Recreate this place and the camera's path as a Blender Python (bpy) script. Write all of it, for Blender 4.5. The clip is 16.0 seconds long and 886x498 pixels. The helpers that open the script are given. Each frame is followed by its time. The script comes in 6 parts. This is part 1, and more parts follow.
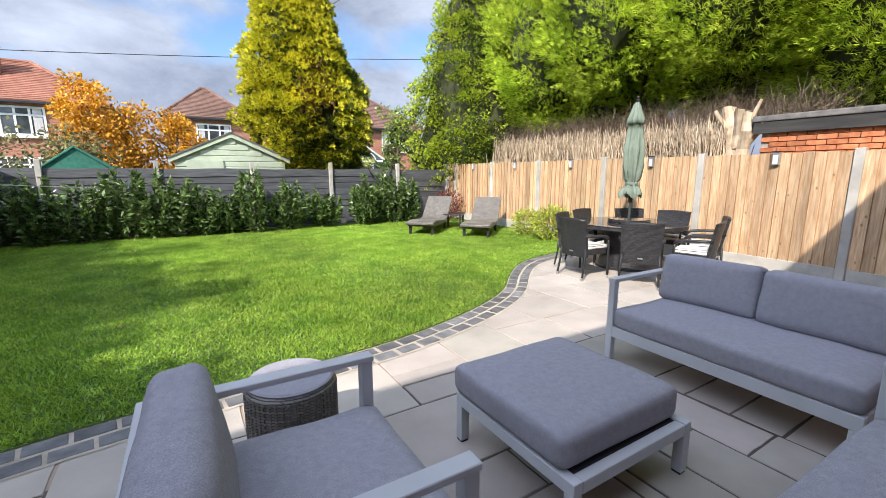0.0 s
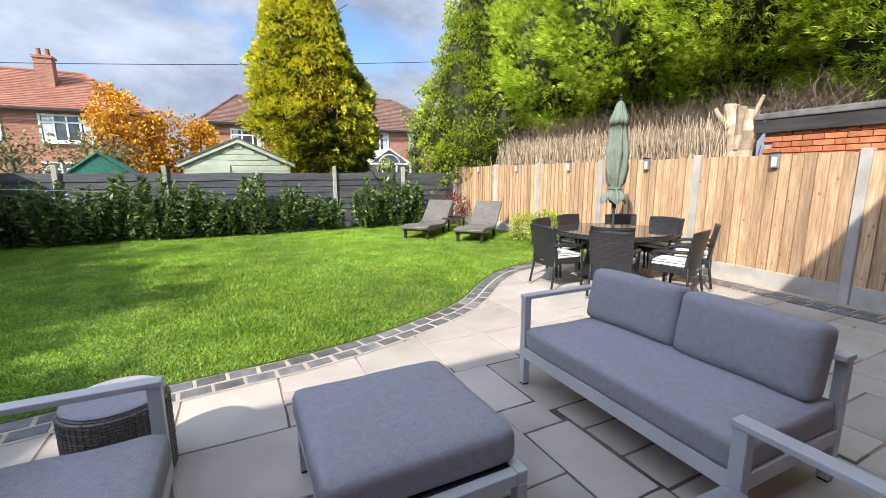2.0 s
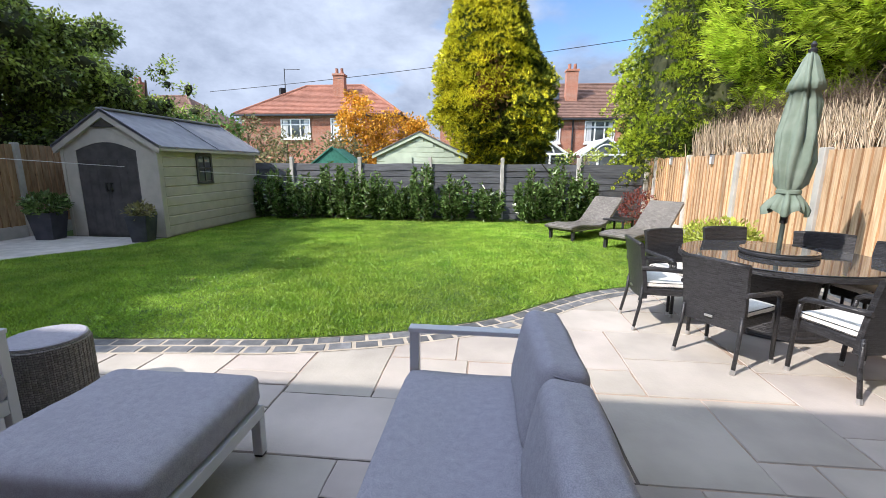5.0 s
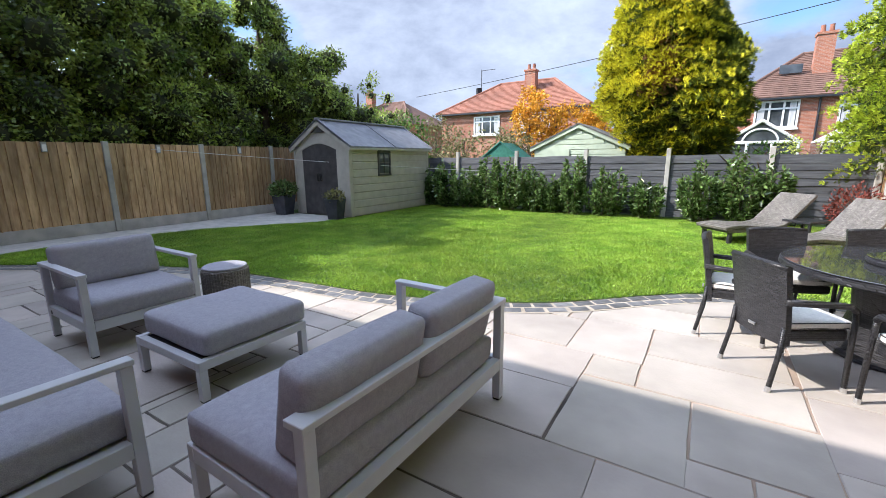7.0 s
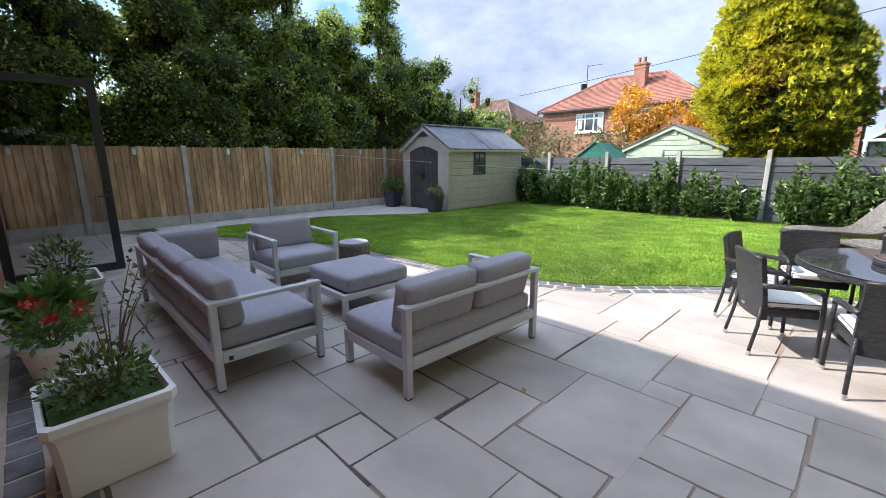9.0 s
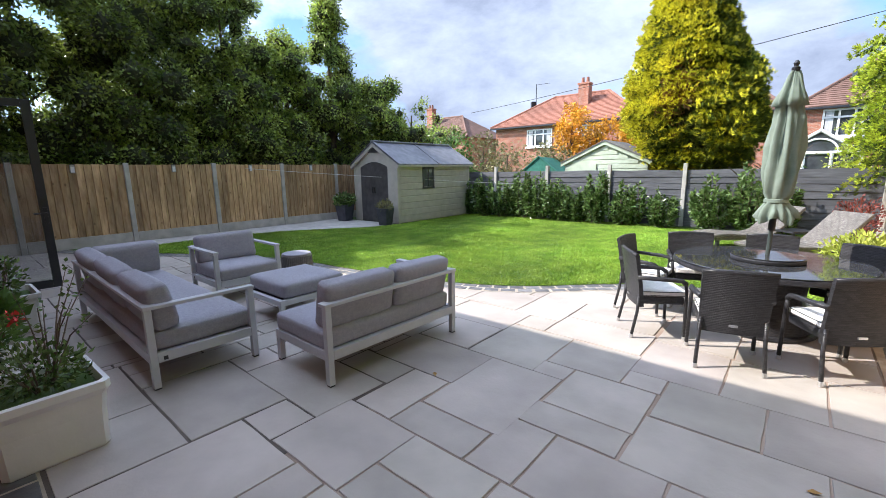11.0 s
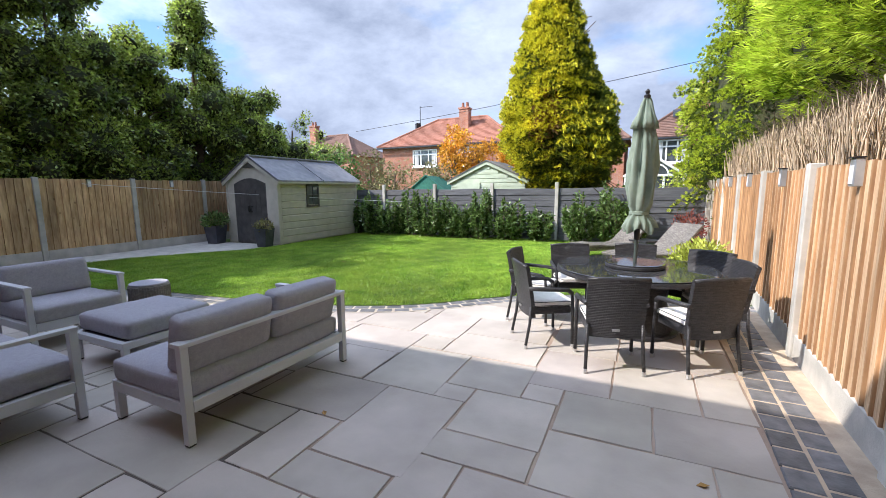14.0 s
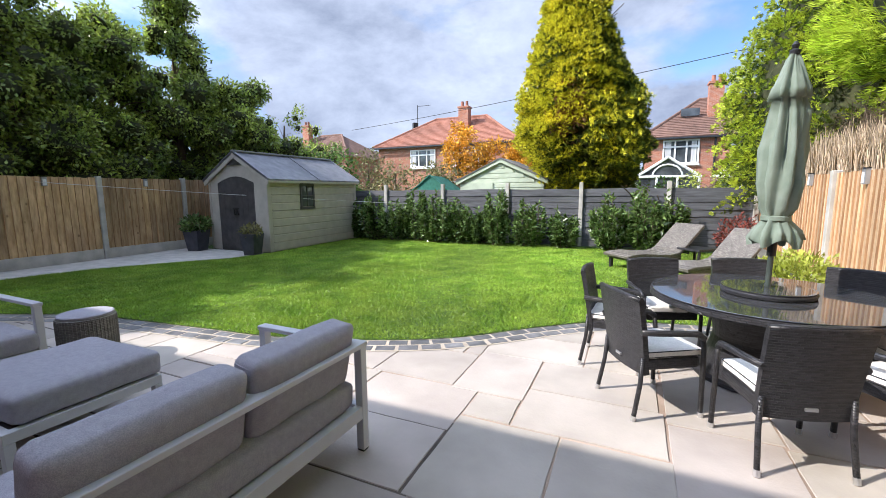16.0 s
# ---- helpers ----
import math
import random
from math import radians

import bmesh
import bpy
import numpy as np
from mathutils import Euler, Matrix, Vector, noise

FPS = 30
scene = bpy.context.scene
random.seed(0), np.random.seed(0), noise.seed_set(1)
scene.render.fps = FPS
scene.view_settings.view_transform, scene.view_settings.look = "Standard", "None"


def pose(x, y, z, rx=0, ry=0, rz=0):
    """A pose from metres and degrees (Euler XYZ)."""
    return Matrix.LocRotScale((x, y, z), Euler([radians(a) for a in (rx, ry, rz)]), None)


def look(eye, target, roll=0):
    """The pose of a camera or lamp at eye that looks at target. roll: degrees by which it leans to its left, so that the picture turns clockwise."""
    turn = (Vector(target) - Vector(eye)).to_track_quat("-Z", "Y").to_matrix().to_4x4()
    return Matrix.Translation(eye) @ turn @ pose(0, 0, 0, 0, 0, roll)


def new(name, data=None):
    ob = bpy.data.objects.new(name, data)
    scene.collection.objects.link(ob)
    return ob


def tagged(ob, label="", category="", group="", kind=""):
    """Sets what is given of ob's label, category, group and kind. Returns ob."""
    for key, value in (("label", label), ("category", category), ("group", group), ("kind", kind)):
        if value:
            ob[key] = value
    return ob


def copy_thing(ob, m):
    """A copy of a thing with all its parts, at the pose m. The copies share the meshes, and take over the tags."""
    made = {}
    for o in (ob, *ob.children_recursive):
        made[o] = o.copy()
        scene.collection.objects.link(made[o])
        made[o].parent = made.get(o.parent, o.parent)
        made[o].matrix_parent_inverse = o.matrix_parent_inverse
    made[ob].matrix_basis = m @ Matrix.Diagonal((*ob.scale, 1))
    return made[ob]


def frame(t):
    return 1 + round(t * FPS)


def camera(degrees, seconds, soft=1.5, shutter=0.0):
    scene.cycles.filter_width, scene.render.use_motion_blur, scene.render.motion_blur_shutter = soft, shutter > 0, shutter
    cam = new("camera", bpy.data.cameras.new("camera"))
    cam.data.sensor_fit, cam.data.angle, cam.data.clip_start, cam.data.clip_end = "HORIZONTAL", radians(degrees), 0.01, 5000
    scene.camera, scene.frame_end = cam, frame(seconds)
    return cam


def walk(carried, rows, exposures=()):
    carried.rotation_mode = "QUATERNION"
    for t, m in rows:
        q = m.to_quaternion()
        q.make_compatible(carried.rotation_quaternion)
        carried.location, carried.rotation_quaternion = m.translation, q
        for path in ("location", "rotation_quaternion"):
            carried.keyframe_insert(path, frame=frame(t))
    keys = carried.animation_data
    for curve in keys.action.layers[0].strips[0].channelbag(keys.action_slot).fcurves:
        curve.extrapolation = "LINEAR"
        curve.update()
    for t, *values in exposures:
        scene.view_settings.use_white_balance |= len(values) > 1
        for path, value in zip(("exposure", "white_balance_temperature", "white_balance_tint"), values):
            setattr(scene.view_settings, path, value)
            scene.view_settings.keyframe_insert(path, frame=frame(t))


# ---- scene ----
cam = camera(93.0, 16.0, soft=0.7)
PATH = [
    (0, (1.007, 0.916, 1.422), (2.037, 2.593, 1.065), -0.0),
    (0.5, (1.348, 0.807, 1.427), (2.356, 2.497, 1.071), -0.2),
    (1, (1.533, 0.725, 1.457), (2.526, 2.424, 1.104), -0.2),
    (1.5, (1.662, 0.702, 1.437), (2.636, 2.414, 1.088), -0.2),
    (2, (1.96, 0.62, 1.455), (2.835, 2.385, 1.107), -0.2),
    (2.5, (2.322, 0.595, 1.457), (3.074, 2.415, 1.111), -0.1),
    (3, (2.699, 0.567, 1.468), (3.315, 2.439, 1.122), -0.1),
    (3.5, (3.087, 0.573, 1.45), (3.478, 2.504, 1.104), 0.0),
    (4, (3.41, 0.662, 1.455), (3.531, 2.626, 1.097), -0.2),
    (4.2, (3.522, 0.694, 1.48), (3.568, 2.659, 1.111), -0.1),
    (6.5, (5.106, 0.846, 1.45), (4.354, 2.652, 1.033), 0.1),
    (7, (5.41, 0.657, 1.448), (4.374, 2.316, 1.033), -0.4),
    (7.5, (5.71, 0.514, 1.475), (4.477, 2.032, 1.053), -0.4),
    (8, (5.969, 0.258, 1.522), (4.598, 1.65, 1.094), -0.3),
    (8.2, (6.065, 0.122, 1.549), (4.669, 1.488, 1.115), -0.3),
    (10.3, (6.75, -0.291, 1.603), (5.381, 1.109, 1.196), -0.5),
    (10.5, (6.801, -0.298, 1.598), (5.467, 1.139, 1.203), -0.4),
    (11, (6.968, -0.254, 1.592), (5.692, 1.242, 1.224), -0.8),
    (11.5, (7.037, -0.237, 1.59), (5.838, 1.326, 1.244), -0.7),
    (12, (7.057, -0.234, 1.597), (5.942, 1.394, 1.271), -0.7),
    (12.5, (7.078, -0.206, 1.585), (6.047, 1.48, 1.278), -0.7),
    (13, (7.09, -0.181, 1.579), (6.154, 1.562, 1.284), -0.6),
    (13.5, (7.031, -0.124, 1.555), (6.153, 1.65, 1.268), -0.6),
    (14, (6.815, -0.051, 1.534), (5.967, 1.738, 1.25), -0.5),
    (14.5, (6.518, 0.096, 1.521), (5.685, 1.893, 1.243), -0.5),
    (15, (6.257, 0.366, 1.466), (5.447, 2.175, 1.196), -0.4),
    (15.5, (6.024, 0.652, 1.466), (5.215, 2.461, 1.195), -0.3),
    (16, (5.803, 0.965, 1.482), (4.985, 2.77, 1.209), -0.4),
]
walk(cam, [(t, look(eye, target, roll)) for t, eye, target, roll in PATH],
     ((0, 0.82, 6170, 11), (4, 0.80, 6070, 11), (7, 0.98, 5860, 11.5), (8, 1.04, 5860, 11.5), (11, 1.14, 5880, 12), (13, 1.04, 5930, 12.5), (16, 0.94, 5930, 12.5)))

# ---- world, sun ----
SUN = Vector((1.45, 1.0, -1.51)).normalized()
elev = math.asin(-SUN.z)
world = bpy.data.worlds.new("sky")
scene.world = world
world.use_nodes = True
wn, wl = world.node_tree.nodes, world.node_tree.links
wn.clear()


def wnode(kind, **kw):
    n = wn.new(kind)
    for k, v in kw.items():
        n.inputs[k].default_value = v
    return n


w_out, w_bg = wn.new("ShaderNodeOutputWorld"), wnode("ShaderNodeBackground", Strength=0.12)
w_sky = wn.new("ShaderNodeTexSky")
w_sky.sky_type, w_sky.sun_disc = "NISHITA", False
w_sky.sun_elevation, w_sky.sun_rotation = elev, math.atan2(-SUN.x, -SUN.y)
w_sky.air_density, w_sky.dust_density, w_sky.ozone_density = 1.0, 0.2, 4.0
w_co, w_map = wn.new("ShaderNodeTexCoord"), wn.new("ShaderNodeMapping")
w_map.inputs["Scale"].default_value = (1.0, 1.0, 1.9)
w_map.inputs["Location"].default_value = (2.3, 0.7, 0.35)
w_n1 = wnode("ShaderNodeTexNoise", Scale=2.0, Detail=9.0, Roughness=0.55, Distortion=0.1)
w_n2 = wnode("ShaderNodeTexNoise", Scale=3.4, Detail=9.0, Roughness=0.62, Distortion=0.15)
w_r1, w_r2 = wn.new("ShaderNodeValToRGB"), wn.new("ShaderNodeValToRGB")
w_r1.color_ramp.elements[0].position, w_r1.color_ramp.elements[1].position = 0.37, 0.49
w_r2.color_ramp.elements[0].position, w_r2.color_ramp.elements[1].position = 0.30, 0.72
w_r2.color_ramp.elements[0].color, w_r2.color_ramp.elements[1].color = (2.1, 2.45, 3.25, 1), (5.6, 6.1, 7.1, 1)
w_mix = wn.new("ShaderNodeMix")
w_mix.data_type = "RGBA"
wl.new(w_co.outputs["Generated"], w_map.inputs["Vector"])
for n in (w_n1, w_n2):
    wl.new(w_map.outputs["Vector"], n.inputs["Vector"])
wl.new(w_n1.outputs["Fac"], w_r1.inputs["Fac"])
wl.new(w_n2.outputs["Fac"], w_r2.inputs["Fac"])
wl.new(w_r1.outputs["Color"], w_mix.inputs["Factor"])
wl.new(w_sky.outputs["Color"], w_mix.inputs["A"])
# clouds near the sun are brighter than those opposite it
w_dot, w_glow, w_scl = wn.new("ShaderNodeVectorMath"), wn.new("ShaderNodeMapRange"), wn.new("ShaderNodeVectorMath")
w_dot.operation, w_scl.operation = "DOT_PRODUCT", "SCALE"
w_dot.inputs[1].default_value = -SUN
w_glow.inputs["From Min"].default_value, w_glow.inputs["From Max"].default_value = 0.38, 1.0
w_glow.inputs["To Min"].default_value, w_glow.inputs["To Max"].default_value = 0.70, 3.4
wl.new(w_co.outputs["Generated"], w_dot.inputs[0])
wl.new(w_dot.outputs["Value"], w_glow.inputs["Value"])
wl.new(w_r2.outputs["Color"], w_scl.inputs[0])
wl.new(w_glow.outputs["Result"], w_scl.inputs["Scale"])
wl.new(w_scl.outputs["Vector"], w_mix.inputs["B"])
wl.new(w_mix.outputs["Result"], w_bg.inputs["Color"])
wl.new(w_bg.outputs["Background"], w_out.inputs["Surface"])

sun = new("sun", bpy.data.lights.new("sun", "SUN"))
sun.data.energy, sun.data.angle, sun.data.color = 4.0, radians(0.53), (1.0, 0.89, 0.75)
sun.matrix_world = look((-10, -8, 14), Vector((-10, -8, 14)) + SUN)


# ---- materials ----
def mat(name, a, b, scale=6.0, rough=0.7, bump=0.15, fine=60.0, metal=0.0, rand=0.0, island=0.0, stretch=(1, 1, 1), dist=0.01, spec=0.5, trans=0.0, stain=0.18, knots=0.0, hue=0.0):
    m = bpy.data.materials.new(name)
    m.use_nodes = True
    n, l = m.node_tree.nodes, m.node_tree.links
    p = n["Principled BSDF"]
    p.inputs["Roughness"].default_value, p.inputs["Metallic"].default_value = rough, metal
    p.inputs["Specular IOR Level"].default_value = spec
    geo = n.new("ShaderNodeNewGeometry")
    mp = n.new("ShaderNodeMapping")
    mp.inputs["Scale"].default_value = stretch
    l.new(geo.outputs["Position"], mp.inputs["Vector"])
    t1, t2, t3 = (n.new("ShaderNodeTexNoise") for _ in range(3))
    for t, s, d in ((t1, scale, 6), (t2, fine, 4), (t3, scale * 0.13, 4)):
        t.inputs["Scale"].default_value, t.inputs["Detail"].default_value = s, d
        l.new(mp.outputs["Vector"], t.inputs["Vector"])
    ramp = n.new("ShaderNodeValToRGB")
    ramp.color_ramp.elements[0].position, ramp.color_ramp.elements[1].position = 0.33, 0.68
    ramp.color_ramp.elements[0].color, ramp.color_ramp.elements[1].color = (*a, 1), (*b, 1)
    l.new(t1.outputs["Fac"], ramp.inputs["Fac"])
    hsv = n.new("ShaderNodeHueSaturation")
    l.new(ramp.outputs["Color"], hsv.inputs["Color"])
    mr = n.new("ShaderNodeMapRange")
    mr.inputs["To Min"].default_value, mr.inputs["To Max"].default_value = 1 - stain, 1 + stain
    mr.inputs["From Min"].default_value, mr.inputs["From Max"].default_value = 0.3, 0.7
    l.new(t3.outputs["Fac"], mr.inputs["Value"])
    val = mr.outputs["Result"]
    if hue:
        hr = n.new("ShaderNodeMapRange")
        hr.inputs["To Min"].default_value, hr.inputs["To Max"].default_value = 0.5 - hue, 0.5 + hue * 0.4
        wn_ = n.new("ShaderNodeTexWhiteNoise")
        wn_.noise_dimensions = "1D"
        l.new(n.new("ShaderNodeObjectInfo").outputs["Random"], wn_.inputs["W"])
        l.new(wn_.outputs["Value"], hr.inputs["Value"])
        l.new(hr.outputs["Result"], hsv.inputs["Hue"])
    if knots:
        vk, kr, km = n.new("ShaderNodeTexVoronoi"), n.new("ShaderNodeMapRange"), n.new("ShaderNodeMix")
        vk.inputs["Scale"].default_value = knots
        kp = n.new("ShaderNodeMapping")
        kp.inputs["Scale"].default_value = (1, 1, 0.7)
        l.new(geo.outputs["Position"], kp.inputs["Vector"])
        l.new(kp.outputs["Vector"], vk.inputs["Vector"])
        kr.inputs["From Min"].default_value, kr.inputs["From Max"].default_value = 0.05, 0.13
        kr.inputs["To Min"].default_value, kr.inputs["To Max"].default_value = 0.75, 0.0
        l.new(vk.outputs["Distance"], kr.inputs["Value"])
        km.data_type = "RGBA"
        l.new(kr.outputs["Result"], km.inputs["Factor"])
        l.new(ramp.outputs["Color"], km.inputs["A"])
        km.inputs["B"].default_value = (a[0] * 0.35, a[1] * 0.3, a[2] * 0.25, 1)
        l.new(km.outputs["Result"], hsv.inputs["Color"])
    if rand or island:
        r = n.new("ShaderNodeMapRange")
        w = rand or island
        r.inputs["To Min"].default_value, r.inputs["To Max"].default_value = 1 - w, 1 + w
        src = n.new("ShaderNodeObjectInfo").outputs["Random"] if rand else geo.outputs["Random Per Island"]
        l.new(src, r.inputs["Value"])
        mul = n.new("ShaderNodeMath")
        mul.operation = "MULTIPLY"
        l.new(val, mul.inputs[0])
        l.new(r.outputs["Result"], mul.inputs[1])
        val = mul.outputs["Value"]
    l.new(val, hsv.inputs["Value"])
    l.new(hsv.outputs["Color"], p.inputs["Base Color"])
    if bump:
        bm_ = n.new("ShaderNodeBump")
        bm_.inputs["Strength"].default_value, bm_.inputs["Distance"].default_value = bump, dist
        l.new(t2.outputs["Fac"], bm_.inputs["Height"])
        l.new(bm_.outputs["Normal"], p.inputs["Normal"])
    if trans:
        p.inputs["Transmission Weight"].default_value = 0.0
        tr = n.new("ShaderNodeBsdfTranslucent")
        l.new(hsv.outputs["Color"], tr.inputs["Color"])
        mx = n.new("ShaderNodeMixShader")
        mx.inputs["Fac"].default_value = trans
        l.new(p.outputs["BSDF"], mx.inputs[1])
        l.new(tr.outputs["BSDF"], mx.inputs[2])
        l.new(mx.outputs["Shader"], n["Material Output"].inputs["Surface"])
    return m


def brick_mat(name, a, b, mortar, axis):
    m = mat(name, a, b, 3.0, 0.85)
    n, l = m.node_tree.nodes, m.node_tree.links
    geo = n.new("ShaderNodeNewGeometry")
    sep, com = n.new("ShaderNodeSeparateXYZ"), n.new("ShaderNodeCombineXYZ")
    l.new(geo.outputs["Position"], sep.inputs["Vector"])
    add = n.new("ShaderNodeMath")
    l.new(sep.outputs["X"], add.inputs[0])
    l.new(sep.outputs["Y"], add.inputs[1])
    l.new(add.outputs["Value"], com.inputs["X"])
    l.new(sep.outputs["Z"], com.inputs["Y"])
    t = n.new("ShaderNodeTexBrick")
    for k, v in (("Scale", 1.0), ("Mortar Size", 0.006), ("Brick Width", 0.225), ("Row Height", 0.075), ("Color1", (*a, 1)), ("Color2", (*b, 1)), ("Mortar", (*mortar, 1))):
        t.inputs[k].default_value = v
    l.new(com.outputs["Vector"], t.inputs["Vector"])
    hsv = next(x for x in n if x.bl_idname == "ShaderNodeHueSaturation")
    l.new(t.outputs["Color"], hsv.inputs["Color"])
    return m


def weave_mat(name, a, b, pitch):
    """Flat strands in staggered rows, as woven rattan has them."""
    m = mat(name, a, b, 30.0, 0.42, 0.0)
    n, l = m.node_tree.nodes, m.node_tree.links
    co, sep, com, add = n.new("ShaderNodeTexCoord"), n.new("ShaderNodeSeparateXYZ"), n.new("ShaderNodeCombineXYZ"), n.new("ShaderNodeMath")
    l.new(co.outputs["Object"], sep.inputs["Vector"])
    l.new(sep.outputs["X"], add.inputs[0])
    l.new(sep.outputs["Y"], add.inputs[1])
    l.new(add.outputs["Value"], com.inputs["X"])
    l.new(sep.outputs["Z"], com.inputs["Y"])
    br = n.new("ShaderNodeTexBrick")
    dark = tuple(v * 0.3 for v in a)
    for k, v in (("Scale", 1.0), ("Mortar Size", 0.0022), ("Mortar Smooth", 0.8), ("Brick Width", 1.9 / pitch), ("Row Height", 0.8 / pitch), ("Color1", (*a, 1)), ("Color2", (*b, 1)), ("Mortar", (*dark, 1))):
        br.inputs[k].default_value = v
    l.new(com.outputs["Vector"], br.inputs["Vector"])
    hsv = next(x for x in n if x.bl_idname == "ShaderNodeHueSaturation")
    l.new(br.outputs["Color"], hsv.inputs["Color"])
    bp = n.new("ShaderNodeBump")
    bp.invert = True
    bp.inputs["Strength"].default_value, bp.inputs["Distance"].default_value = 0.9, 0.006
    l.new(br.outputs["Fac"], bp.inputs["Height"])
    l.new(bp.outputs["Normal"], n["Principled BSDF"].inputs["Normal"])
    return m


def glass_mat(name, tint, rough=0.02):
    m = bpy.data.materials.new(name)
    m.use_nodes = True
    p = m.node_tree.nodes["Principled BSDF"]
    p.inputs["Base Color"].default_value = (*tint, 1)
    p.inputs["Roughness"].default_value, p.inputs["Transmission Weight"].default_value, p.inputs["IOR"].default_value = rough, 1.0, 1.45
    return m


SLAB = mat("sandstone_slab", (0.36, 0.325, 0.285), (0.47, 0.425, 0.375), 2.2, 0.75, 0.3, 40, rand=0.15, dist=0.006, hue=0.02)
JOINT = mat("sandy_joint", (0.25, 0.185, 0.14), (0.42, 0.33, 0.27), 1.6, 0.95, 0.4, 90)
JOINT_DARK = mat("open_damp_joint", (0.05, 0.042, 0.036), (0.14, 0.115, 0.095), 2.5, 0.95, 0.5, 90)
SETT = mat("slate_sett", (0.085, 0.087, 0.092), (0.165, 0.165, 0.17), 9.0, 0.6, 0.35, 50, rand=0.3)
MORTAR = mat("pale_mortar", (0.36, 0.31, 0.25), (0.48, 0.42, 0.34), 12.0, 0.95, 0.4, 80)
SAND = mat("sand_strip", (0.38, 0.30, 0.22), (0.50, 0.41, 0.30), 9.0, 0.95, 0.5, 90)
CONCRETE = mat("concrete", (0.38, 0.37, 0.34), (0.52, 0.50, 0.46), 5.0, 0.9, 0.3, 70, stain=0.22)
SOIL = mat("lawn_soil", (0.04, 0.08, 0.015), (0.08, 0.14, 0.025), 4.0, 0.95, 0.5, 70)
GRASS = mat("grass_blade", (0.18, 0.33, 0.028), (0.36, 0.51, 0.065), 2.4, 0.45, 0, island=0.45, trans=0.35, stain=0.35, spec=0.35)
WOOD = mat("golden_fence_wood", (0.47, 0.295, 0.155), (0.69, 0.50, 0.32), 9.0, 0.75, 0.3, 30, rand=0.2, stretch=(5, 5, 0.45), stain=0.3, knots=7.0)
WOOD_EDGE = mat("sawn_board_edge", (0.28, 0.16, 0.08), (0.44, 0.27, 0.14), 7.0, 0.85, 0.3, 30, rand=0.3, stretch=(5, 5, 0.45))
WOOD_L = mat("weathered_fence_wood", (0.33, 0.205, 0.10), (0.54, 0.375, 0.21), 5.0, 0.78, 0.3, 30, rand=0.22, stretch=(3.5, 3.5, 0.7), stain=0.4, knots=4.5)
GREY_PAINT = mat("dark_grey_fence_paint", (0.055, 0.058, 0.066), (0.10, 0.105, 0.115), 6.0, 0.6, 0.3, 30, rand=0.2, stretch=(0.5, 0.5, 5))
ALU = mat("silver_grey_frame", (0.50, 0.51, 0.54), (0.56, 0.57, 0.60), 4.0, 0.42, 0.03, 200, stain=0.04)
FABRIC = mat("grey_woven_fabric", (0.275, 0.27, 0.305), (0.41, 0.40, 0.445), 260.0, 0.95, 0.5, 420, stain=0.08, dist=0.003, spec=0.15)
BLACK_FABRIC = mat("black_fabric", (0.015, 0.016, 0.022), (0.03, 0.03, 0.04), 60.0, 0.9, 0.2, 200)
RATTAN = weave_mat("dark_rattan", (0.018, 0.018, 0.021), (0.044, 0.043, 0.048), 56)
RATTAN_GREY = weave_mat("grey_rattan", (0.15, 0.135, 0.12), (0.25, 0.23, 0.205), 55)
DARK_METAL = mat("dark_metal", (0.025, 0.025, 0.028), (0.045, 0.045, 0.05), 10, 0.4, 0.05, 200, metal=0.4)
CHROME = mat("steel_tip", (0.6, 0.6, 0.6), (0.7, 0.7, 0.7), 10, 0.3, 0, metal=0.9)
WHITE_CUSHION = mat("cream_cushion", (0.66, 0.64, 0.60), (0.78, 0.76, 0.72), 90, 0.9, 0.3, 300, stain=0.06)
PIPING = mat("dark_piping", (0.03, 0.03, 0.035), (0.05, 0.05, 0.055), 20, 0.8, 0)
TABLE_GLASS = mat("tinted_table_glass", (0.035, 0.037, 0.04), (0.05, 0.052, 0.056), 4, 0.04, 0, spec=0.9, stain=0.05)
PARASOL = mat("sage_canvas", (0.155, 0.20, 0.155), (0.22, 0.265, 0.215), 8, 0.9, 0.2, 200, stain=0.12)
POLE = mat("green_grey_pole", (0.05, 0.065, 0.06), (0.08, 0.10, 0.09), 8, 0.4, 0, metal=0.3)
SHED = mat("stone_resin", (0.41, 0.385, 0.335), (0.48, 0.45, 0.395), 5, 0.6, 0.12, 40, stain=0.08)
SHED_DARK = mat("brown_resin", (0.05, 0.048, 0.05), (0.085, 0.08, 0.082), 6, 0.55, 0.1, 40)
SHED_ROOF = mat("grey_resin_roof", (0.15, 0.155, 0.175), (0.24, 0.245, 0.27), 5, 0.4, 0.15, 30)
POT = mat("dark_pot", (0.03, 0.032, 0.045), (0.06, 0.062, 0.08), 6, 0.45, 0.1, 50)
WHITE_PLASTIC = mat("white_trough", (0.74, 0.74, 0.73), (0.82, 0.82, 0.82), 5, 0.5, 0.1, 40, stain=0.1)
WHITE_PAINT = mat("white_frame_paint", (0.74, 0.74, 0.73), (0.82, 0.82, 0.81), 5, 0.5, 0.03, 60)
BRICK = brick_mat("house_brick", (0.30, 0.105, 0.06), (0.42, 0.17, 0.10), (0.40, 0.33, 0.27), 0)
BRICK_P = mat("garage_brick", (0.42, 0.13, 0.05), (0.60, 0.24, 0.11), 12, 0.85, 0.4, 60, rand=0.25)
ROOF = mat("clay_roof_tile", (0.23, 0.095, 0.06), (0.33, 0.15, 0.10), 3.0, 0.85, 0.3, 30, rand=0.06, stain=0.25)
